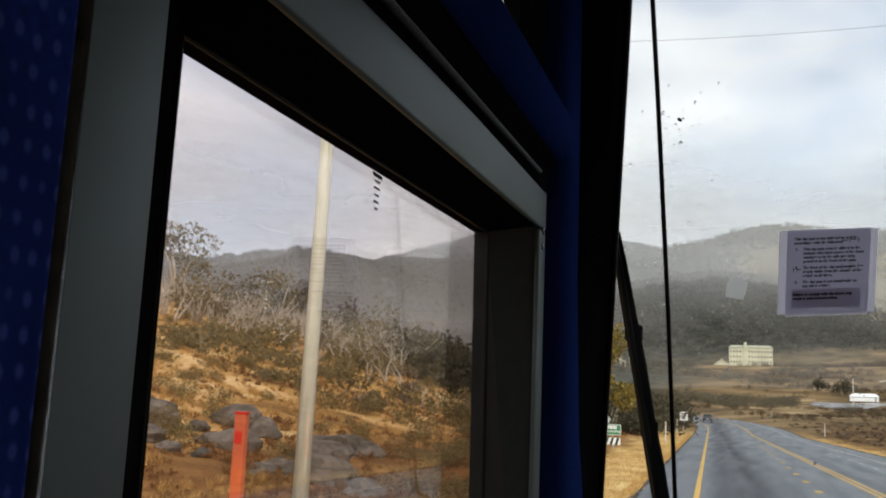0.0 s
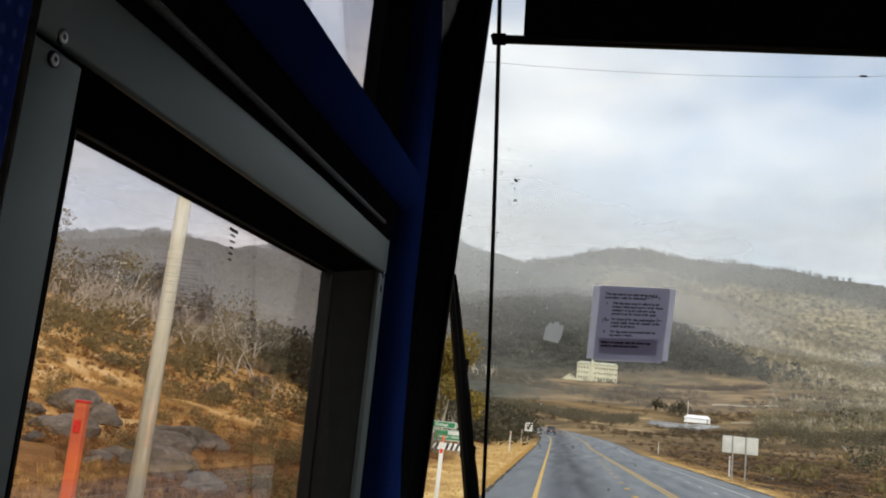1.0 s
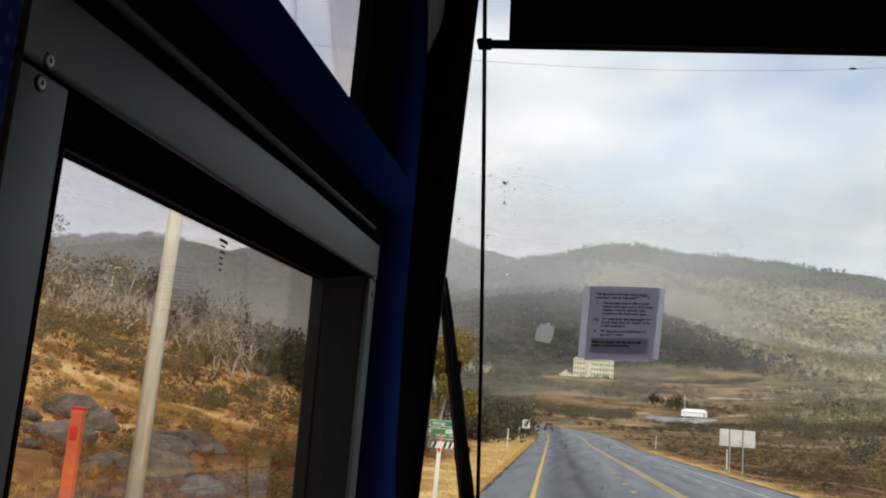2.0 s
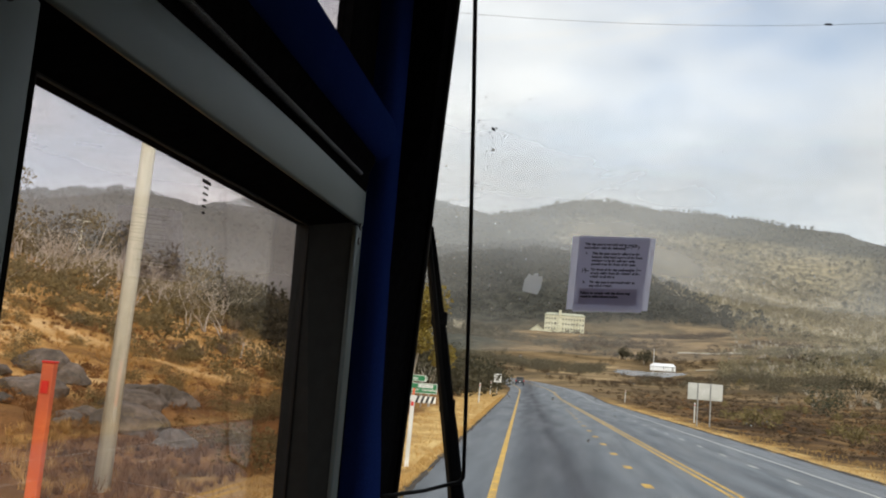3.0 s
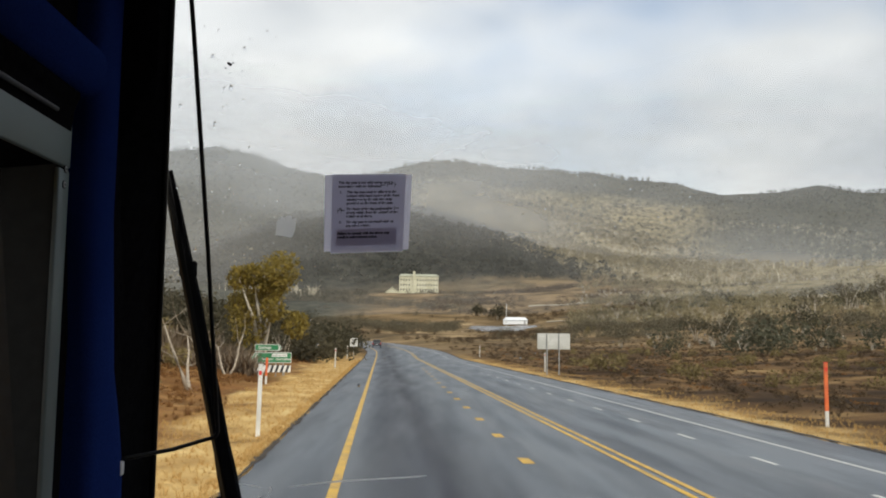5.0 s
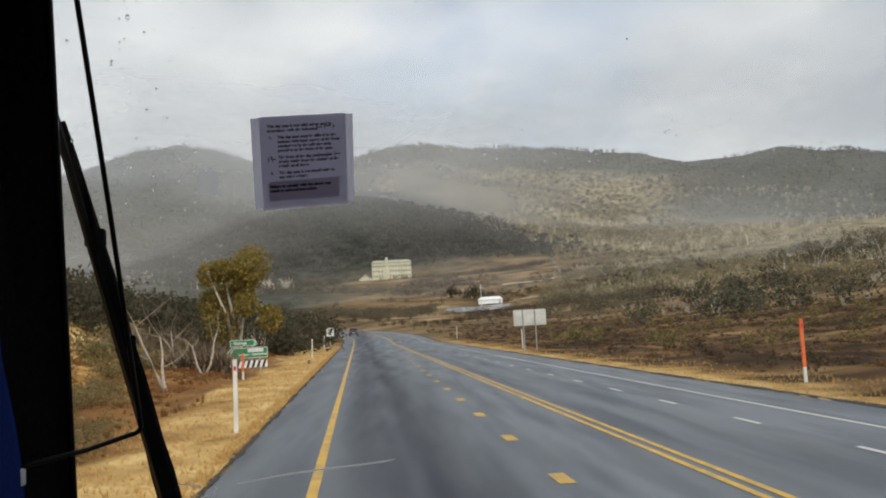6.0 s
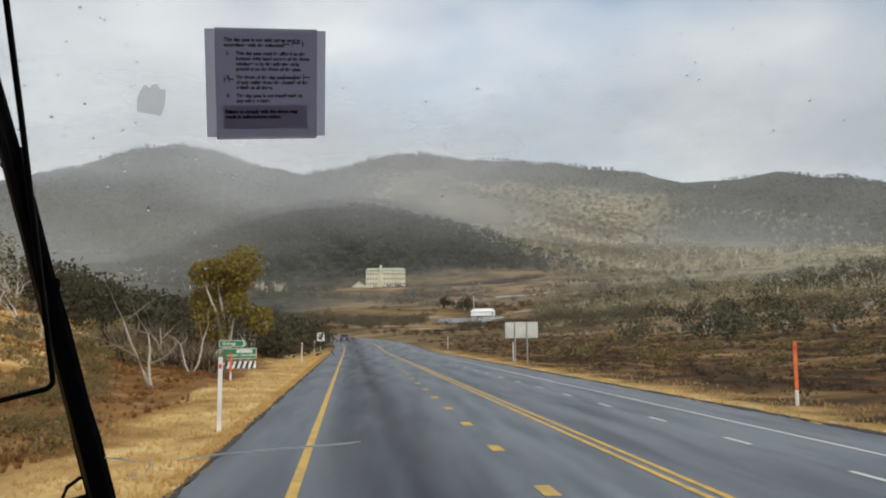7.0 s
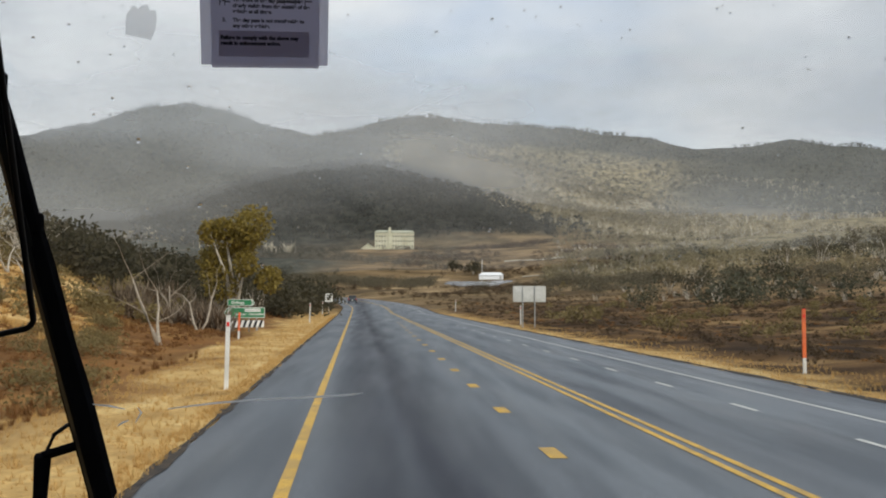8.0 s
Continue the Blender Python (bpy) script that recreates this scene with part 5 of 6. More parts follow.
def build_shed():
    x, y = polar(500, 6.1)
    z = at_ground(x, y) + 1.2
    s = tagged(empty("shed", pose(x, y, z - 0.3, 0, 0, -8)), "low white shed with a shiny pitched roof", "shed")
    part("wall", box(-6.4, 6.4, 0, 6, 0, 2.3, 0.03, 1), M_BRIGHT, s, "bright white wall")
    bm = bmesh.new()
    v = [bm.verts.new(q) for q in ((-6.8, -0.5, 2.3), (6.8, -0.5, 2.3), (6.8, 6.5, 2.3), (-6.8, 6.5, 2.3), (-5.0, 3, 3.9), (5.0, 3, 3.9))]
    for f in ((0, 1, 5, 4), (2, 3, 4, 5), (1, 2, 5), (3, 0, 4), (3, 2, 1, 0)):
        bm.faces.new([v[i] for i in f])
    part("roof", bm, M_BRIGHT, s, "shining white metal roof")
    part("door", box(4.6, 5.5, -0.05, 0.02, 0.1, 2.0), M_POST_GREY, s, "grey side door")
    bm = bmesh.new()
    rows = []
    for k in range(15):                                      # an uneven oval that slopes down towards the road
        w = k / 14
        half = 2.1 * math.sqrt(max(1 - 0.93 * (2 * w - 1) ** 2, 0.04)) + 0.18 * math.sin(k * 1.7)
        row = []
        for a in np.linspace(-half, half, 14):
            lx, ly = polar(340 + 157 * w, 5.0 + 0.9 * w + a)
            row.append(bm.verts.new((lx, ly, at_ground(lx, ly) + 0.22)))
        rows.append(row)
    for a, b in zip(rows, rows[1:]):
        for k in range(13):
            bm.faces.new((a[k], a[k + 1], b[k + 1], b[k]))
    tagged(part("car_park", bm, M_WET_LOT), "wet pale gravel car park before the shed", "car park", kind="structure")
    px, py = polar(480, 5.55)
    p = tagged(empty("flag_pole", pose(px, py, at_ground(px, py) - 0.2)), "thin pale pole beside the shed", "pole")
    part("shaft", tube([(0, 0, 0), (0, 0, 12)], [0.16, 0.10], 8), M_WHITE, p)


build_shed()


def build_car():
    y = 190.0
    x = 0.75 - HEAD * y - 0.0011 * (y - 150) ** 2
    c = tagged(empty("car", pose(x, y, float(road_z(y)) + 0.0, 0, 0, 2.2)), "dark car driving ahead seen from behind", "car")
    bm = box(-0.92, 0.92, 0, 4.5, 0.35, 1.0, 0.12, 3)
    part("body", bm, M_CAR, c, "dark painted body", True)
    bm = bmesh.new()
    lo = [bm.verts.new(q) for q in ((-0.86, 0.15, 1.0), (0.86, 0.15, 1.0), (0.86, 3.2, 1.0), (-0.86, 3.2, 1.0))]
    hi = [bm.verts.new(q) for q in ((-0.68, 0.55, 1.62), (0.68, 0.55, 1.62), (0.68, 2.4, 1.62), (-0.68, 2.4, 1.62))]
    bm.faces.new(hi)
    for k in range(4):
        j = (k + 1) % 4
        bm.faces.new((lo[k], lo[j], hi[j], hi[k]))
    part("cabin", bm, M_CAR, c, "dark cabin")
    part("rear_window", box(-0.62, 0.62, 0.28, 0.34, 1.12, 1.5), M_WINDOW_DARK, c)
    for s in (-0.78, 0.78):
        part("tail_light", box(s - 0.1, s + 0.1, -0.03, 0.02, 0.75, 0.95, 0.02, 1), M_RED, c)
        for wy in (0.85, 3.6):
            w = part("wheel", tube([(s - 0.1, wy, 0.33), (s + 0.1, wy, 0.33)], 0.33, 16), M_RUBBER, c)
            part("rim", tube([(s - 0.105, wy, 0.33), (s + 0.105, wy, 0.33)], 0.18, 12), M_POST_GREY, w)
    part("plate", box(-0.2, 0.2, -0.02, 0.0, 0.6, 0.72), M_WHITE, c)


build_car()


def dirt_track(a0, a1, r0, r1, width):
    """A pale track laid over the far slope."""
    bm = bmesh.new()
    rows = []
    for k in range(30):
        w = k / 29
        az, rad = a0 + (a1 - a0) * w, r0 + (r1 - r0) * w + 6 * math.sin(w * 9)
        row = []
        for d in (-width / 2, 0, width / 2):
            x, y = polar(rad + d, az)
            row.append(bm.verts.new((x, y, at_ground(x, y) + 0.5)))
        rows.append(row)
    for a, b in zip(rows, rows[1:]):
        for k in range(2):
            bm.faces.new((a[k], b[k], b[k + 1], a[k + 1]))
    tagged(part("dirt_track", bm, M_TRACK), "pale dirt track across the slope", "track", kind="structure")


dirt_track(6.9, 10.8, 690, 700, 22)
dirt_track(8.0, 13.5, 520, 470, 10)
dirt_track(23, 32, 620, 560, 18)
dirt_track(-15.5, -12.8, 1250, 1330, 30)


# ---- plants ----
def leaf_clump(rng, n, leaf, flat=0.75, lobes=5):
    """A bush of loose leaf triangles in a lumpy ball of unit radius that stands on z = 0."""
    centre = rng.normal(0, 0.42, (lobes, 3))
    centre[:, 2] = np.abs(centre[:, 2]) * 0.8 + 0.35
    d = rng.normal(0, 1, (n, 3))
    d /= np.linalg.norm(d, axis=1)[:, None]
    p = centre[rng.integers(0, lobes, n)] + d * rng.uniform(0.25, 0.55, (n, 1))
    p[:, 2] = np.maximum(p[:, 2] * flat, 0.02)
    a, b = rng.normal(0, 1, (n, 3)), rng.normal(0, 1, (n, 3))
    a /= np.linalg.norm(a, axis=1)[:, None]
    b /= np.linalg.norm(b, axis=1)[:, None]
    s = leaf * rng.uniform(0.6, 1.4, (n, 1))
    return np.stack([p - a * s * 0.5, p + a * s * 0.5 + b * s * 0.2, p + b * s], 1)


def tuft(rng, blades):
    """Grass: narrow blades that fan out from one root; unit height."""
    out = []
    for _ in range(blades):
        a, lean = rng.uniform(0, math.tau), rng.uniform(0.1, 0.75)
        side = np.array([math.cos(a + 1.57), math.sin(a + 1.57), 0]) * 0.035
        root = np.array([rng.normal(0, 0.10), rng.normal(0, 0.10), 0])
        out.append([root - side, root + side, root + np.array([math.cos(a) * lean, math.sin(a) * lean, rng.uniform(0.6, 1.0)])])
    return np.array(out)


def bare_bush(rng, stems):
    """Leafless twigs: thin upright slivers from one root; unit height."""
    out = []
    for _ in range(stems):
        a, lean = rng.uniform(0, math.tau), rng.uniform(0.05, 0.75)
        way = np.array([math.cos(a) * lean, math.sin(a) * lean, 1.0])
        root = np.array([rng.normal(0, 0.12), rng.normal(0, 0.12), 0.0])
        start = root + way * rng.uniform(0, 0.35)
        tip = root + way * rng.uniform(0.6, 1.0) + rng.normal(0, 0.08, 3)
        side = np.array([math.cos(a + 1.3), math.sin(a + 1.3), 0.1]) * 0.026
        out.append([start - side, start + side, tip])
    return np.array(out)


def gum(rng, n=16):
    """A far tree: a few ragged leaf masses above a bare foot; unit height."""
    out = []
    for _ in range(n):
        c = np.array([rng.normal(0, 0.16), rng.normal(0, 0.16), rng.uniform(0.12, 0.9)])
        a, b, e = rng.normal(0, 0.115, 3), rng.normal(0, 0.115, 3), rng.normal(0, 0.10, 3)
        out += [[c - a, c + a, c + b], [c - b, c + b * 0.6, c + e + a * 0.5]]
    return np.array(out)


def trunks(rng, n=3):
    out = []
    for _ in range(n):
        x, y, h = rng.normal(0, 0.25), rng.normal(0, 0.25), rng.uniform(0.6, 1.0)
        w = rng.uniform(0.026, 0.050)
        lean = rng.normal(0, 0.10, 2)
        out.append([[x - w, y, 0], [x + w, y, 0], [x + lean[0], y + lean[1], h]])
        out.append([[x - w * 0.4, y + w, 0.4 * h], [x + w * 0.4, y - w, 0.45 * h], [x + rng.normal(0, 0.3), y + rng.normal(0, 0.3), h * 0.9]])
    return np.array(out)


def scatter(name, shapes, xy, size, mat, rng, label, category, widen=(0.8, 1.25), sink=0.03):
    """Many small plants joined as one covering of the land."""
    x, y = xy[:, 0], xy[:, 1]
    z = land_z(x, y) - sink * size
    turn = rng.uniform(0, math.tau, len(x))
    wide = size * rng.uniform(*widen, len(x))
    pick = rng.integers(0, len(shapes), len(x))
    out = []
    for k, sh in enumerate(shapes):
        i = np.where(pick == k)[0]
        if len(i) == 0:
            continue
        c, s = np.cos(turn[i])[:, None, None], np.sin(turn[i])[:, None, None]
        w, h = wide[i][:, None, None], size[i][:, None, None]
        px = (sh[None, :, :, 0] * c - sh[None, :, :, 1] * s) * w + x[i][:, None, None]
        py = (sh[None, :, :, 0] * s + sh[None, :, :, 1] * c) * w + y[i][:, None, None]
        pz = sh[None, :, :, 2] * h + z[i][:, None, None]
        out.append(np.stack([px, py, pz], -1).reshape(-1, 3, 3))
    return tagged(tri_object(name, np.concatenate(out), mat), label, category, kind="stuff")


rng = np.random.default_rng(7)


def band(n, u0, u1, y0, y1, power=1.6):
    """Points along the road between two offsets, thicker towards the near end."""
    y = y0 + (y1 - y0) * rng.uniform(0, 1, n) ** power
    u = rng.uniform(u0, u1, n)
    return np.stack([u - HEAD * y - 0.0011 * np.maximum(y - 150, 0) ** 2, y], 1)


def fan(n, r0, r1, a0, a1, patch=0.0, scale=0.03, power=0.6):
    """Points in a sector about the coach, gathered in patches."""
    m = int(n * (2.6 if patch else 1))
    r = r0 + (r1 - r0) * rng.uniform(0, 1, m) ** power
    a = np.radians(rng.uniform(a0, a1, m))
    x, y = r * np.sin(a), r * np.cos(a)
    if patch:
        f = np.sin(x * scale + 1.7 * np.sin(y * scale * 0.7)) + np.sin(y * scale * 1.3 + 1.1 * np.sin(x * scale * 1.9 + 2)) + 0.6 * np.sin((x + y) * scale * 2.7)
        keep = f + rng.normal(0, 0.5, m) > patch
        x, y = x[keep], y[keep]
    u = road_u(x, y)
    ok = ((u < -5.5) | (u > 15.5)) | (y > 420)
    return np.stack([x, y], 1)[ok][:n]


def sizes(xy, lo, hi):
    return rng.uniform(0, 1, len(xy)) ** 1.7 * (hi - lo) + lo


fine_bushes = [leaf_clump(rng, 750, 0.085, 0.7, 8) for _ in range(6)]
tussocks = [tuft(rng, 26) for _ in range(8)]
tufts = [tuft(rng, 8) for _ in range(8)]
bushes = [leaf_clump(rng, 150, 0.20) for _ in range(7)]
low_bushes = [leaf_clump(rng, 44, 0.30, 0.5) for _ in range(7)]
fine_crowns = [leaf_clump(rng, 240, 0.13, 0.95, 9) for _ in range(6)]
crowns = [leaf_clump(rng, 120, 0.20, 0.95, 7) for _ in range(6)]
bare = [bare_bush(rng, 16) for _ in range(6)]
gums = [gum(rng) for _ in range(10)]
trunk_sets = [trunks(rng) for _ in range(8)]

xy = np.concatenate([band(6500, -5.9, -2.55, 6, 120), band(3200, -2.80, -2.42, 5, 110, 1.3), band(5000, 10.9, 14.6, 8, 120), band(1800, -45, -6, 6, 100, 1.0)])
scatter("dry_grass", tufts, xy, sizes(xy, 0.05, 0.17), M_STRAW, rng, "tufts of dry golden grass along the verges", "grass")
xy = np.concatenate([band(1500, -17, -7.5, 6, 130, 1.2), band(700, -45, -17, 20, 130, 1.2), band(500, 15, 60, 12, 170, 1.2)])
scatter("rust_heath", low_bushes, xy, sizes(xy, 0.14, 0.42), M_RUST_LEAF, rng, "low rust brown heath plants on the plain", "heath")
xy = band(4200, 14.5, 75, 12, 190, 1.2)
scatter("dark_heath", low_bushes, xy, sizes(xy, 0.14, 0.55), M_HEATH_LEAF, rng, "low dark brown heath plants on the plain", "heath")
xy = np.concatenate([band(240, -44, -12, 46, 130, 1.0), band(30, 17, 70, 40, 170, 1.0), fan(620, 84, 165, -46, -16, 0.2, 0.09), fan(130, 60, 84, -46, -16, 0.9, 0.12), fan(480, 66, 165, -16, -9, -0.3, 0.09), fan(280, 70, 330, 9, 36, 0.9, 0.06)])
scatter("olive_scrub", bushes, xy, sizes(xy, 0.5, 1.8), M_OLIVE_LEAF, rng, "olive brown bushes on slope and plain", "bushes")
xy = fan(150, 17, 70, -48, -16, 0.0, 0.25, 0.7)
scatter("fine_scrub", fine_bushes, xy, sizes(xy, 0.35, 1.0), M_OLIVE_LEAF, rng, "fine leaved olive bushes in the golden field", "bushes")
xy = fan(1700, 12, 60, -32, -9, 0.2, 0.11, 0.8)
scatter("rust_tussocks", tussocks, xy, sizes(xy, 0.14, 0.36), M_RUST_LEAF, rng, "rusty brown tussocks over the field", "grass", (0.9, 1.5))
xy = fan(2200, 14, 95, -50, -17, 0.2, 0.16, 0.8)
scatter("tussock_grass", tussocks, xy, sizes(xy, 0.16, 0.42), M_STRAW, rng, "golden tussock grass over the slope", "grass", (0.9, 1.5))
xy = fan(40, 40, 110, -44, -17, 0.3, 0.12)
scatter("dead_bushes", [bare_bush(rng, 80) for _ in range(5)], xy, sizes(xy, 0.5, 1.3), M_TWIG, rng, "brown dead bushes scattered on the slope", "bushes", (1.1, 1.8))
xy = np.concatenate([fan(560, 88, 180, -20, -3.2, 0.0, 0.08), fan(220, 80, 118, -20, -7.2, -0.4, 0.09), fan(90, 130, 240, -40, -20, 0.6, 0.05)])
scatter("dark_scrub", fine_crowns, xy, sizes(xy, 1.3, 3.9), M_DARK_LEAF, rng, "dark green scrub in uneven thickets", "bushes")
xy = np.concatenate([fan(240, 170, 330, 10, 40, 0.7, 0.03), fan(230, 230, 430, -14, 3, 0.6, 0.03), fan(700, 170, 560, -7, 16, 0.3, 0.03)])
az = np.degrees(np.arctan2(xy[:, 0], xy[:, 1]))
xy = xy[~((az > 2.6) & (az < 9.2) & (np.hypot(xy[:, 0], xy[:, 1]) > 310))]      # the car park and what lies before it stay open
scatter("heath_scrub", fine_crowns, xy, sizes(xy, 0.7, 3.2), M_GREY_LEAF, rng, "grey olive scrub in patches on the plain", "bushes")
xy = np.concatenate([fan(420, 70, 170, -42, -15, 0.2, 0.07), fan(150, 90, 190, -16, -5, 0.2, 0.07), fan(220, 120, 400, 11, 40, 0.7, 0.04)])
pts = fan(120, 66, 150, -44, -16, 0.3, 0.06)
scatter("bare_snow_gums", [bare_bush(rng, 34) for _ in range(8)], pts, sizes(pts, 1.6, 4.4), M_DEADWOOD, rng, "bleached many stemmed snow gum shrubs on the slope", "bushes", (0.8, 1.3))
pts = np.concatenate([fan(60, 118, 200, 15, 42, 1.1, 0.05), fan(230, 210, 460, 10.5, 42, 0.95, 0.03)])
scatter("gum_grove", fine_crowns, pts, sizes(pts, 1.4, 4.6), M_PLAIN_LEAF, rng, "dull green gums and scrub in clumps on the plain", "bushes")
pts = fan(150, 230, 520, 12, 42, 0.6, 0.03)
scatter("pale_trunks", trunk_sets, pts, sizes(pts, 3.5, 7.5), M_FAR_TRUNK, rng, "pale bare trunks standing over the scrub", "trees", (0.6, 1.0))
scatter("bare_scrub", bare, xy, sizes(xy, 1.0, 3.2), M_DEADWOOD, rng, "bleached leafless bushes among the scrub", "bushes", (0.7, 1.1))
xy = np.array([polar(rng.uniform(58, 76), rng.uniform(-17.5, -9.0)) for _ in range(26)])
scatter("twig_thicket", [bare_bush(rng, 90) for _ in range(5)], xy, sizes(xy, 1.4, 3.0), M_TWIG, rng, "brown leafless twig thicket round the dead trees", "bushes", (1.1, 1.9))
xy = np.concatenate([fan(1000, 420, 1000, -30, -3, 0.2, 0.012), fan(420, 380, 900, 11, 45, 1.0, 0.012), fan(70, 560, 900, -8, 2, 0.6, 0.02)])
scatter("valley_scrub", crowns, xy, sizes(xy, 2.0, 5.5), M_DARK_LEAF, rng, "dark scrub over the valley floor", "bushes")
xy = fan(460, 600, 930, -10, 4.0, -0.1, 0.02)
scatter("slope_scrub", crowns, xy, sizes(xy, 1.2, 3.6), M_GREY_LEAF, rng, "grey olive scrub on the slope below the lodge", "bushes", (1.0, 1.7))
xy = np.concatenate([fan(620, 515, 940, 0.5, 16, 0.2, 0.028), fan(420, 190, 325, -4, 14, 0.5, 0.05)])
scatter("brown_scrub", crowns, xy, np.hypot(xy[:, 0], xy[:, 1]) * rng.uniform(0.0014, 0.0040, len(xy)), M_HEATH_LEAF, rng, "low brown scrub dotted over the open slope", "bushes", (1.0, 1.9))
xy = fan(10500, 1060, 1620, -19, 17)
lean = np.degrees(np.arctan2(xy[:, 0], xy[:, 1]))
over = np.hypot(xy[:, 0], xy[:, 1]) + 2600 * np.maximum(np.tan(np.radians(lean)) - 0.03, 0) + rng.normal(0, 70, len(xy))
xy = xy[(np.interp(lean, [-19, -14, 8, 13, 17], [0.1, 1, 1, 0.4, 0.0]) > rng.uniform(0, 1, len(xy))) & (over < 1600)]
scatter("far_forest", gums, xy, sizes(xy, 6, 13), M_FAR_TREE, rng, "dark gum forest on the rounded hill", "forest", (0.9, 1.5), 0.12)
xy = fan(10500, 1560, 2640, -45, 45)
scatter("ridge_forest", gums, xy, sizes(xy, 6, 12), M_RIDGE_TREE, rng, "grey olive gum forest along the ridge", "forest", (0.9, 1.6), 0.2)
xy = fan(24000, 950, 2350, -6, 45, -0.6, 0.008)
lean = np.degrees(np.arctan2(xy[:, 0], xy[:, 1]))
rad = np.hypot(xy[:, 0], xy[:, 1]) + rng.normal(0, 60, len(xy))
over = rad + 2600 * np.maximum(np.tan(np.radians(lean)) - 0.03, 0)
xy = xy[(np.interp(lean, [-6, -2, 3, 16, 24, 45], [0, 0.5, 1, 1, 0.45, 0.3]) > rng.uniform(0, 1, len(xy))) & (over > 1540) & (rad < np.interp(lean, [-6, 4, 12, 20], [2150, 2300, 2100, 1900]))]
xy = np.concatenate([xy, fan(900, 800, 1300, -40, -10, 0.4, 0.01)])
scatter("pale_forest", gums, xy, sizes(xy, 5, 10), M_FAR_PALE, rng, "pale olive woodland, sunlight put into its colour", "forest", (0.8, 1.3))
xy = fan(1500, 250, 950, 9.5, 45, 0.2, 0.012)
scatter("grey_scrub", crowns, xy, sizes(xy, 1.6, 4.4), M_FAR_PALE, rng, "grey olive scrub below the woodland", "bushes")
xy = fan(900, 300, 900, 10, 45, 0.3, 0.014)
scatter("bare_thicket", bare, xy, sizes(xy, 2.5, 6.0), M_DEADWOOD, rng, "grey leafless thicket below the woodland", "bushes", (0.6, 1.0))
xy = fan(8000, 800, 2250, -2, 34, 0.2, 0.009)
xy = xy[np.interp(np.degrees(np.arctan2(xy[:, 0], xy[:, 1])), [-2, 4, 15, 28, 34], [0, 1, 1, 0.15, 0]) > rng.uniform(0, 1, len(xy))]
xy = xy[np.hypot(xy[:, 0], xy[:, 1]) + 2600 * np.maximum(xy[:, 0] / xy[:, 1] - 0.03, 0) + rng.normal(0, 60, len(xy)) > 1560]
xy = np.concatenate([xy, fan(900, 500, 1200, -40, -6, 0.5, 0.012)])
scatter("bare_trunks", trunk_sets, xy, sizes(xy, 8, 15), M_FAR_TRUNK, rng, "bleached bare trunks standing in the woodland", "trees", (0.7, 1.1))


def dead_tree(x, y, height, seed, lean=0.0, spread=1.0, thick=0.022, mat=M_DEADWOOD):
    """Bleached snow gum: forked limbs that thin out to twigs."""
    r = random.Random(seed)
    t = tagged(empty("dead_tree", pose(x, y, at_ground(x, y) - 0.15, 0, 0, r.uniform(0, 360))), "bleached dead snow gum with bare forked limbs", "tree", "dead trees by the road")

    def limb(bm, p, d, length, rad, depth):
        pts, rads = [p], [rad]
        for k in range(4):
            d = (d + Vector((r.gauss(0, 0.16), r.gauss(0, 0.16), r.gauss(0.03, 0.10)))).normalized()
            p = p + d * length / 4
            pts.append(p)
            rads.append(rad * (1 - 0.17 * (k + 1)))
        add_tube(bm, pts, rads, 6 if depth < 2 else 4, depth < 1)
        if depth < 4:
            for k in range(3 if depth < 3 else 2):
                q = pts[r.choice((2, 3, 4, 4))]
                w = (d + Vector((r.gauss(0, 0.65 * spread), r.gauss(0, 0.65 * spread), r.gauss(0.12, 0.35)))).normalized()
                limb(bm, q, w, length * r.uniform(0.52, 0.78), rads[-1] * r.uniform(0.6, 0.85), depth + 1)

    bm = bmesh.new()
    n = r.choice((2, 3))
    for k in range(n):
        a = r.uniform(0, math.tau)
        limb(bm, Vector((0.1 * math.cos(a), 0.1 * math.sin(a), 0)), Vector((math.cos(a) * 0.4 * spread + lean, math.sin(a) * 0.4 * spread, 1)).normalized(), height * 0.42, height * thick, 0)
    part("trunk", bm, mat, t, "bleached grey trunk and limbs", True)
    return t


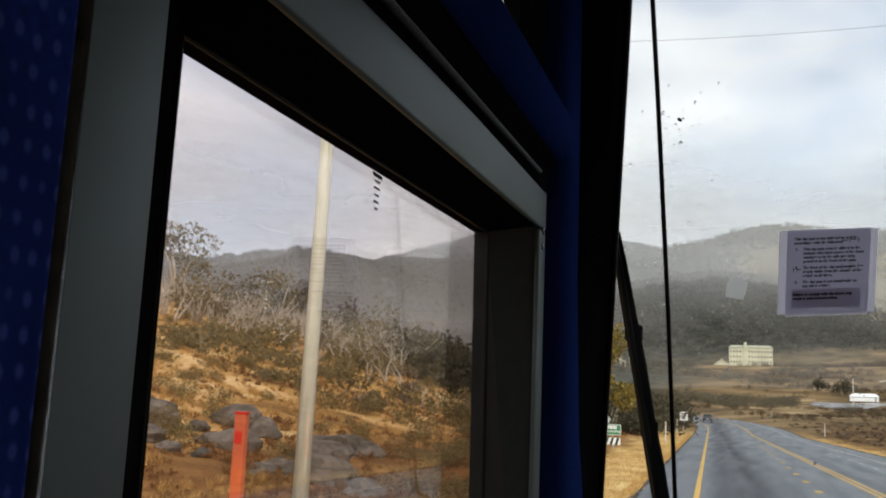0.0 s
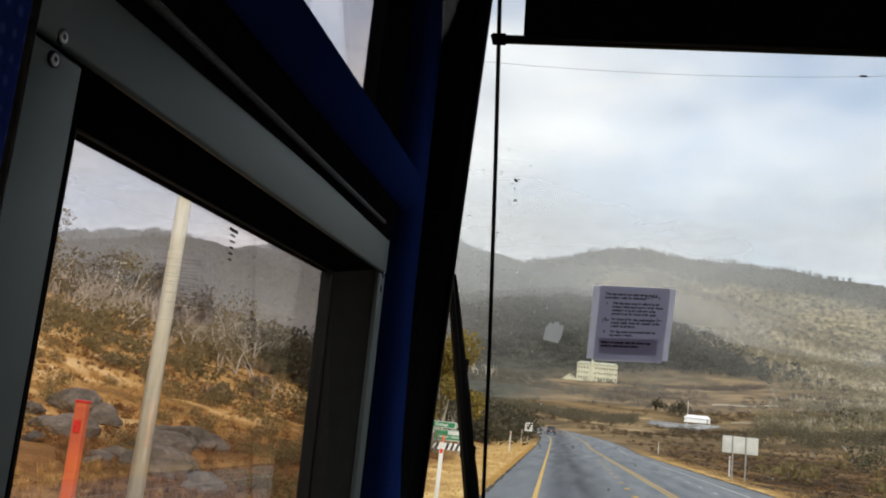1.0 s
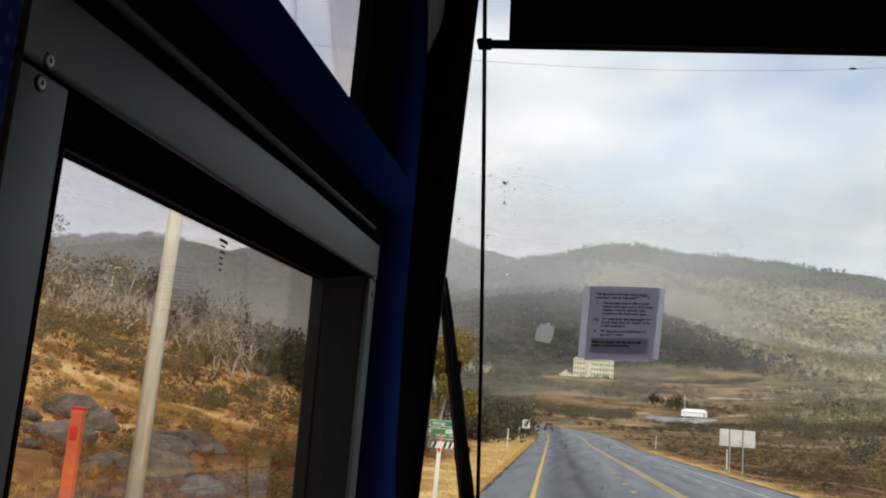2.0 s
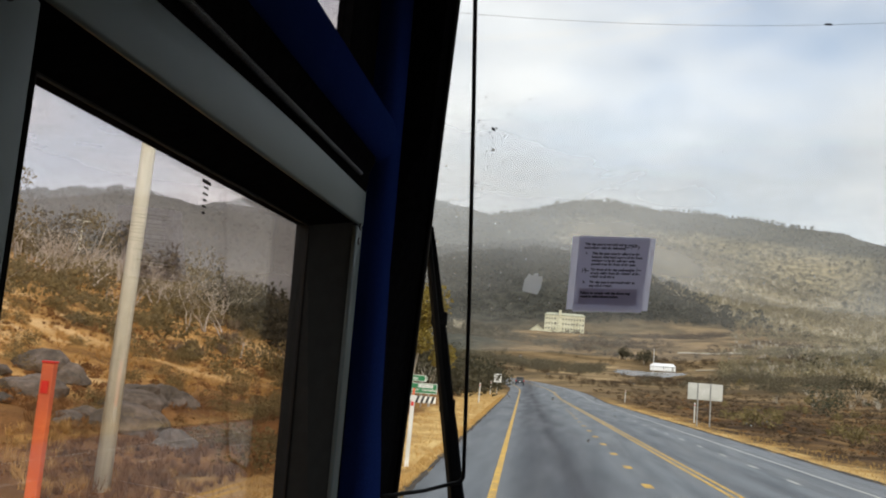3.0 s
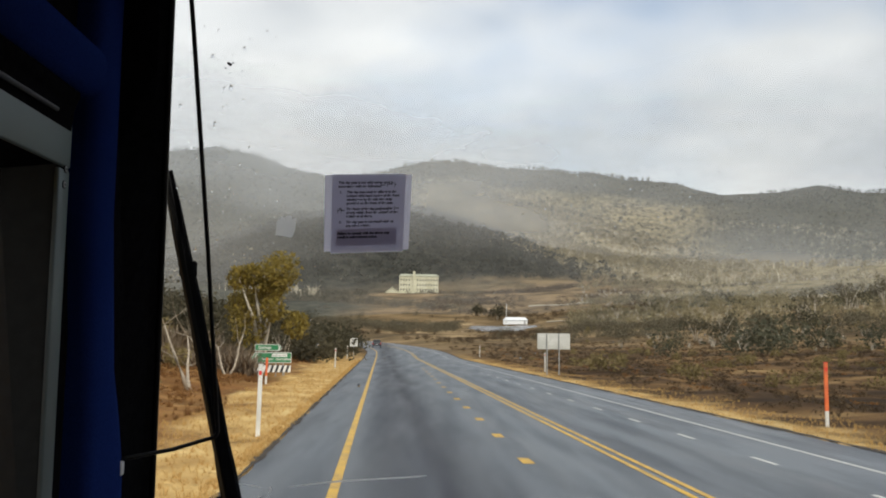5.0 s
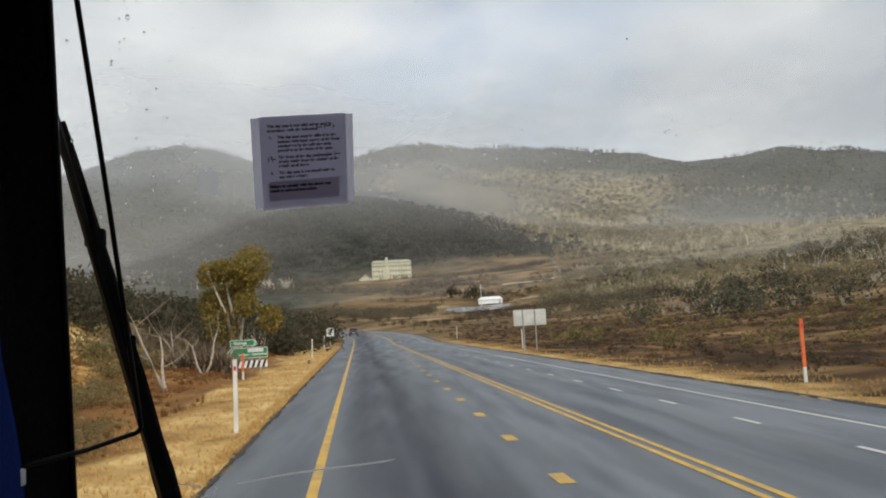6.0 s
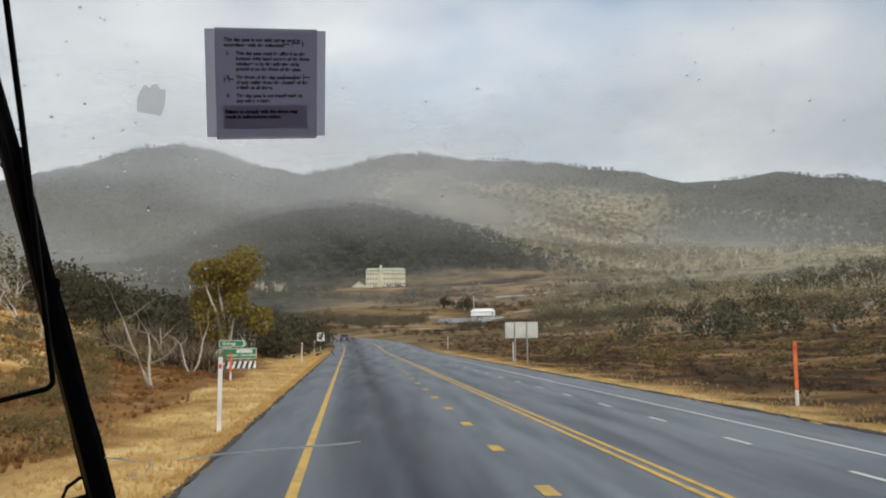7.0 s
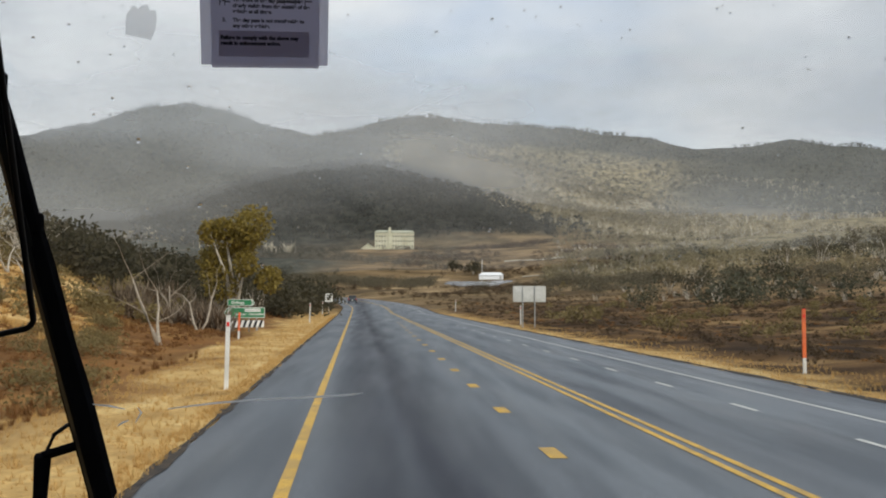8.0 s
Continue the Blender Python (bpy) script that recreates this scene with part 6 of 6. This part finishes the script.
for k, (rad, az, h, lean, spread) in enumerate(((44, -13.6, 8.0, 0.3, 1.5), (56, -11.4, 6.8, 0.3, 1.5), (62, -12.8, 6.6, -0.2, 1.4), (84, -21.2, 5.0, 0.0, 1.3), (90, -19.0, 4.4, 0.0, 1.2),
                                               (78, -24.8, 4.0, 0.0, 1.0), (96, -27.0, 6.0, 0.2, 1.0), (88, -32.5, 6.0, 0.0, 0.6), (82, -34.6, 5.5, 0.0, 0.6), (100, -17.2, 4.6, 0, 1.0), (110, -10.2, 4.5, 0, 1.0), (74, -30.6, 3.4, 0, 0.5),
                                               (68, -22.8, 3.6, 0.1, 1.4), (72, -26.2, 3.0, 0, 1.4), (80, -28.4, 4.2, 0.2, 1.2), (76, -36.2, 4.8, 0, 0.9), (92, -23.0, 4.6, -0.2, 1.3), (64, -19.6, 3.2, 0, 1.4), (60, -33.0, 2.6, 0, 1.3), (98, -30.8, 5.0, 0, 1.0),
                                               (70, -20.6, 4.6, 0, 1.5), (74, -21.8, 5.2, 0.1, 1.4), (86, -25.6, 5.4, 0, 1.4), (90, -28.0, 5.6, -0.1, 1.3), (82, -31.6, 5.0, 0, 1.3), (104, -33.6, 6.4, 0, 1.2), (94, -35.4, 5.6, 0.1, 1.2), (108, -24.2, 5.6, 0, 1.2), (112, -29.6, 6.0, 0, 1.1), (66, -27.2, 3.6, 0, 1.4), (78, -23.6, 4.4, 0, 1.5))):
    dead_tree(*polar(rad, az), h, 40 + k, lean, spread, 0.013 if k < 3 else 0.022, M_BRANCH if k < 3 else M_DEADWOOD)


def leafy_tree(x, y, height, width, mat, seed, label, n=1500, leaf=0.20):
    g = np.random.default_rng(seed)
    r = random.Random(seed)
    t = tagged(empty("tree", pose(x, y, at_ground(x, y) - 0.1)), label, "tree")
    bm = bmesh.new()
    tips = []
    for k in range(5):
        a = r.uniform(0, math.tau)
        tip = Vector((math.cos(a) * width * r.uniform(0.15, 0.42), math.sin(a) * width * r.uniform(0.15, 0.42), height * r.uniform(0.45, 0.85)))
        mid = Vector((tip.x * 0.35, tip.y * 0.35, tip.z * 0.55))
        add_tube(bm, [(0.05 * math.cos(a), 0.05 * math.sin(a), 0), mid, tip], [0.02 * height, 0.013 * height, 0.004 * height], 6)
        tips.append(tip)
    part("trunk", bm, M_DEADWOOD, t, "pale trunk and limbs", True)
    cs = np.array([tuple(q) for q in tips] + [(r.gauss(0, width * 0.2), r.gauss(0, width * 0.2), height * r.uniform(0.35, 0.85)) for _ in range(9)])
    d = g.normal(0, 1, (n, 3))
    d /= np.linalg.norm(d, axis=1)[:, None]
    rad = np.array([width * g.uniform(0.13, 0.24) for _ in range(len(cs))])
    i = g.integers(0, len(cs), n)
    p = cs[i] + d * rad[i][:, None] * g.uniform(0.55, 1.05, (n, 1))
    a, b = g.normal(0, 1, (n, 3)), g.normal(0, 1, (n, 3))
    a /= np.linalg.norm(a, axis=1)[:, None]
    b /= np.linalg.norm(b, axis=1)[:, None]
    s = leaf * g.uniform(0.6, 1.3, (n, 1))
    ob = tri_object("crown", np.stack([p - a * s * 0.5, p + a * s * 0.5, p + b * s], 1), mat)
    ob.parent = t
    ob["label"] = "ragged leafy crown"
    return t


leafy_tree(*polar(64, -9.3), 8.6, 6.0, M_GOLD_LEAF, 3, "golden olive snow gum beside the road", 7000, 0.24)
leafy_tree(*polar(120, -27.4), 7.0, 7.5, M_DARK_LEAF, 4, "round dark gum on the slope", 1600, 0.34)
leafy_tree(*polar(112, -34.5), 10.0, 8.0, M_OLIVE_LEAF, 5, "tall olive gum on the slope", 1600, 0.36)
for k, (rad, az, h, w) in enumerate(((90, -30.6, 5.6, 6.5), (96, -28.4, 6.6, 7.5), (88, -25.2, 4.8, 6.5), (98, -22.6, 5.4, 7.0), (92, -20.2, 4.6, 6.0), (84, -33.2, 5.2, 6.0))):
    leafy_tree(*polar(rad, az), h, w, M_OLIVE_LEAF if k % 2 else M_GREY_LEAF, 50 + k, "gnarled olive snow gum with pale limbs on the slope", 700, 0.28)
leafy_tree(*polar(105, -7.8), 4.2, 5.5, M_DARK_LEAF, 6, "low dark gum where the road bends", 1400, 0.30)
leafy_tree(*polar(560, 5.0), 9.0, 12.0, M_DARK_LEAF, 8, "round dark tree below the lodge", 500, 1.2)
leafy_tree(*polar(600, 3.9), 8.0, 10.0, M_DARK_LEAF, 9, "round dark tree below the lodge", 500, 1.2)


for k, (rad, az, h, w) in enumerate(((330, 25.2, 12, 11), (340, 27.0, 14, 12), (325, 28.6, 13, 12), (350, 30.4, 15, 13), (300, 23.4, 9, 9), (170, 18.4, 5.5, 6.5), (160, 20.6, 5.0, 6.0), (176, 22.6, 6.0, 7.5), (150, 23.8, 4.6, 6.5), (185, 16.8, 5.0, 7.0))):
    leafy_tree(*polar(rad, az), h, w, M_DARK_LEAF if rad < 200 else M_GREY_LEAF, 20 + k, "grey olive gum with a pale trunk on the plain", 900, 0.030 * h + 0.15)


def boulder(x, y, s, seed):
    r = random.Random(seed)
    bm = bmesh.new()
    bmesh.ops.create_icosphere(bm, subdivisions=3, radius=1.0)
    o = Vector((r.uniform(0, 50), r.uniform(0, 50), 0))
    for v in bm.verts:
        d = v.co.normalized()
        k = 1 + 0.35 * noise.noise(d * 1.3 + o) + 0.14 * noise.noise(d * 3.4 + o)
        v.co = Vector((d.x * k * 1.25, d.y * k, max(d.z * k * 0.75, -0.3)))
    ob = part("boulder", bm, M_ROCK)
    ob.matrix_world = pose(x, y, at_ground(x, y) + 0.15 * s, 0, 0, r.uniform(0, 360)) @ Matrix.Scale(s, 4)
    return tagged(ob, "rough grey brown granite boulder in dry grass", "boulder", "boulders beside the road")


for k in range(26):
    boulder(*polar(random.uniform(22, 34), random.uniform(-38, -23.5)), random.choice((0.25, 0.35, 0.45, 0.55, 0.75)), 70 + k)


# ---- mist and painted haze ----
def mist_haze_sheet(radius, a0, a1, z0, z1, mat):
    n = 40
    az = np.radians(np.linspace(a0, a1, n))
    rows = []
    bm = bmesh.new()
    for z in np.linspace(z0, z1, 8):
        rows.append([bm.verts.new((radius * math.sin(a), radius * math.cos(a), z)) for a in az])
    for a, b in zip(rows, rows[1:]):
        for k in range(n - 1):
            bm.faces.new((a[k], a[k + 1], b[k + 1], b[k]))
    ob = part("mist_haze_bank", bm, mat, smooth=True)
    return tagged(ob, "thin mist and painted distance haze before the hills", "mist", kind="structure")


# farther sheets are bluer: distance haze is put into their tint
mist_haze_sheet(620, -75, 75, -40, 330, mist_haze_material("mist_haze_near", 0.30, 0.004, 12, 170, 30, 110, (-100, 250, 0.9), (0.90, 0.87, 0.83)))
mist_haze_sheet(1380, -75, 75, -40, 600, mist_haze_material("mist_haze_middle", 0.24, 0.0022, 20, 330, 30, 200, (-500, 200, 1.5)))
mist_haze_sheet(1045, -75, 75, 30, 420, mist_haze_material("mist_haze_hump", 0.36, 0.003, 125, 230, 75, 120, (-100, 350, 0.45), (0.84, 0.87, 0.91)))
mist_haze_sheet(2050, -75, 75, 40, 900, mist_haze_material("mist_haze_far", 0.56, 0.0026, 335, 470, 105, 200, (0, 700, 0.55), (0.80, 0.86, 0.94)))
mist_haze_sheet(2580, -75, 75, 200, 1000, mist_haze_material("mist_haze_crest", 0.80, 0.0018, 470, 700, 110, 160, (-500, 300, 0.35), (0.82, 0.87, 0.94)))
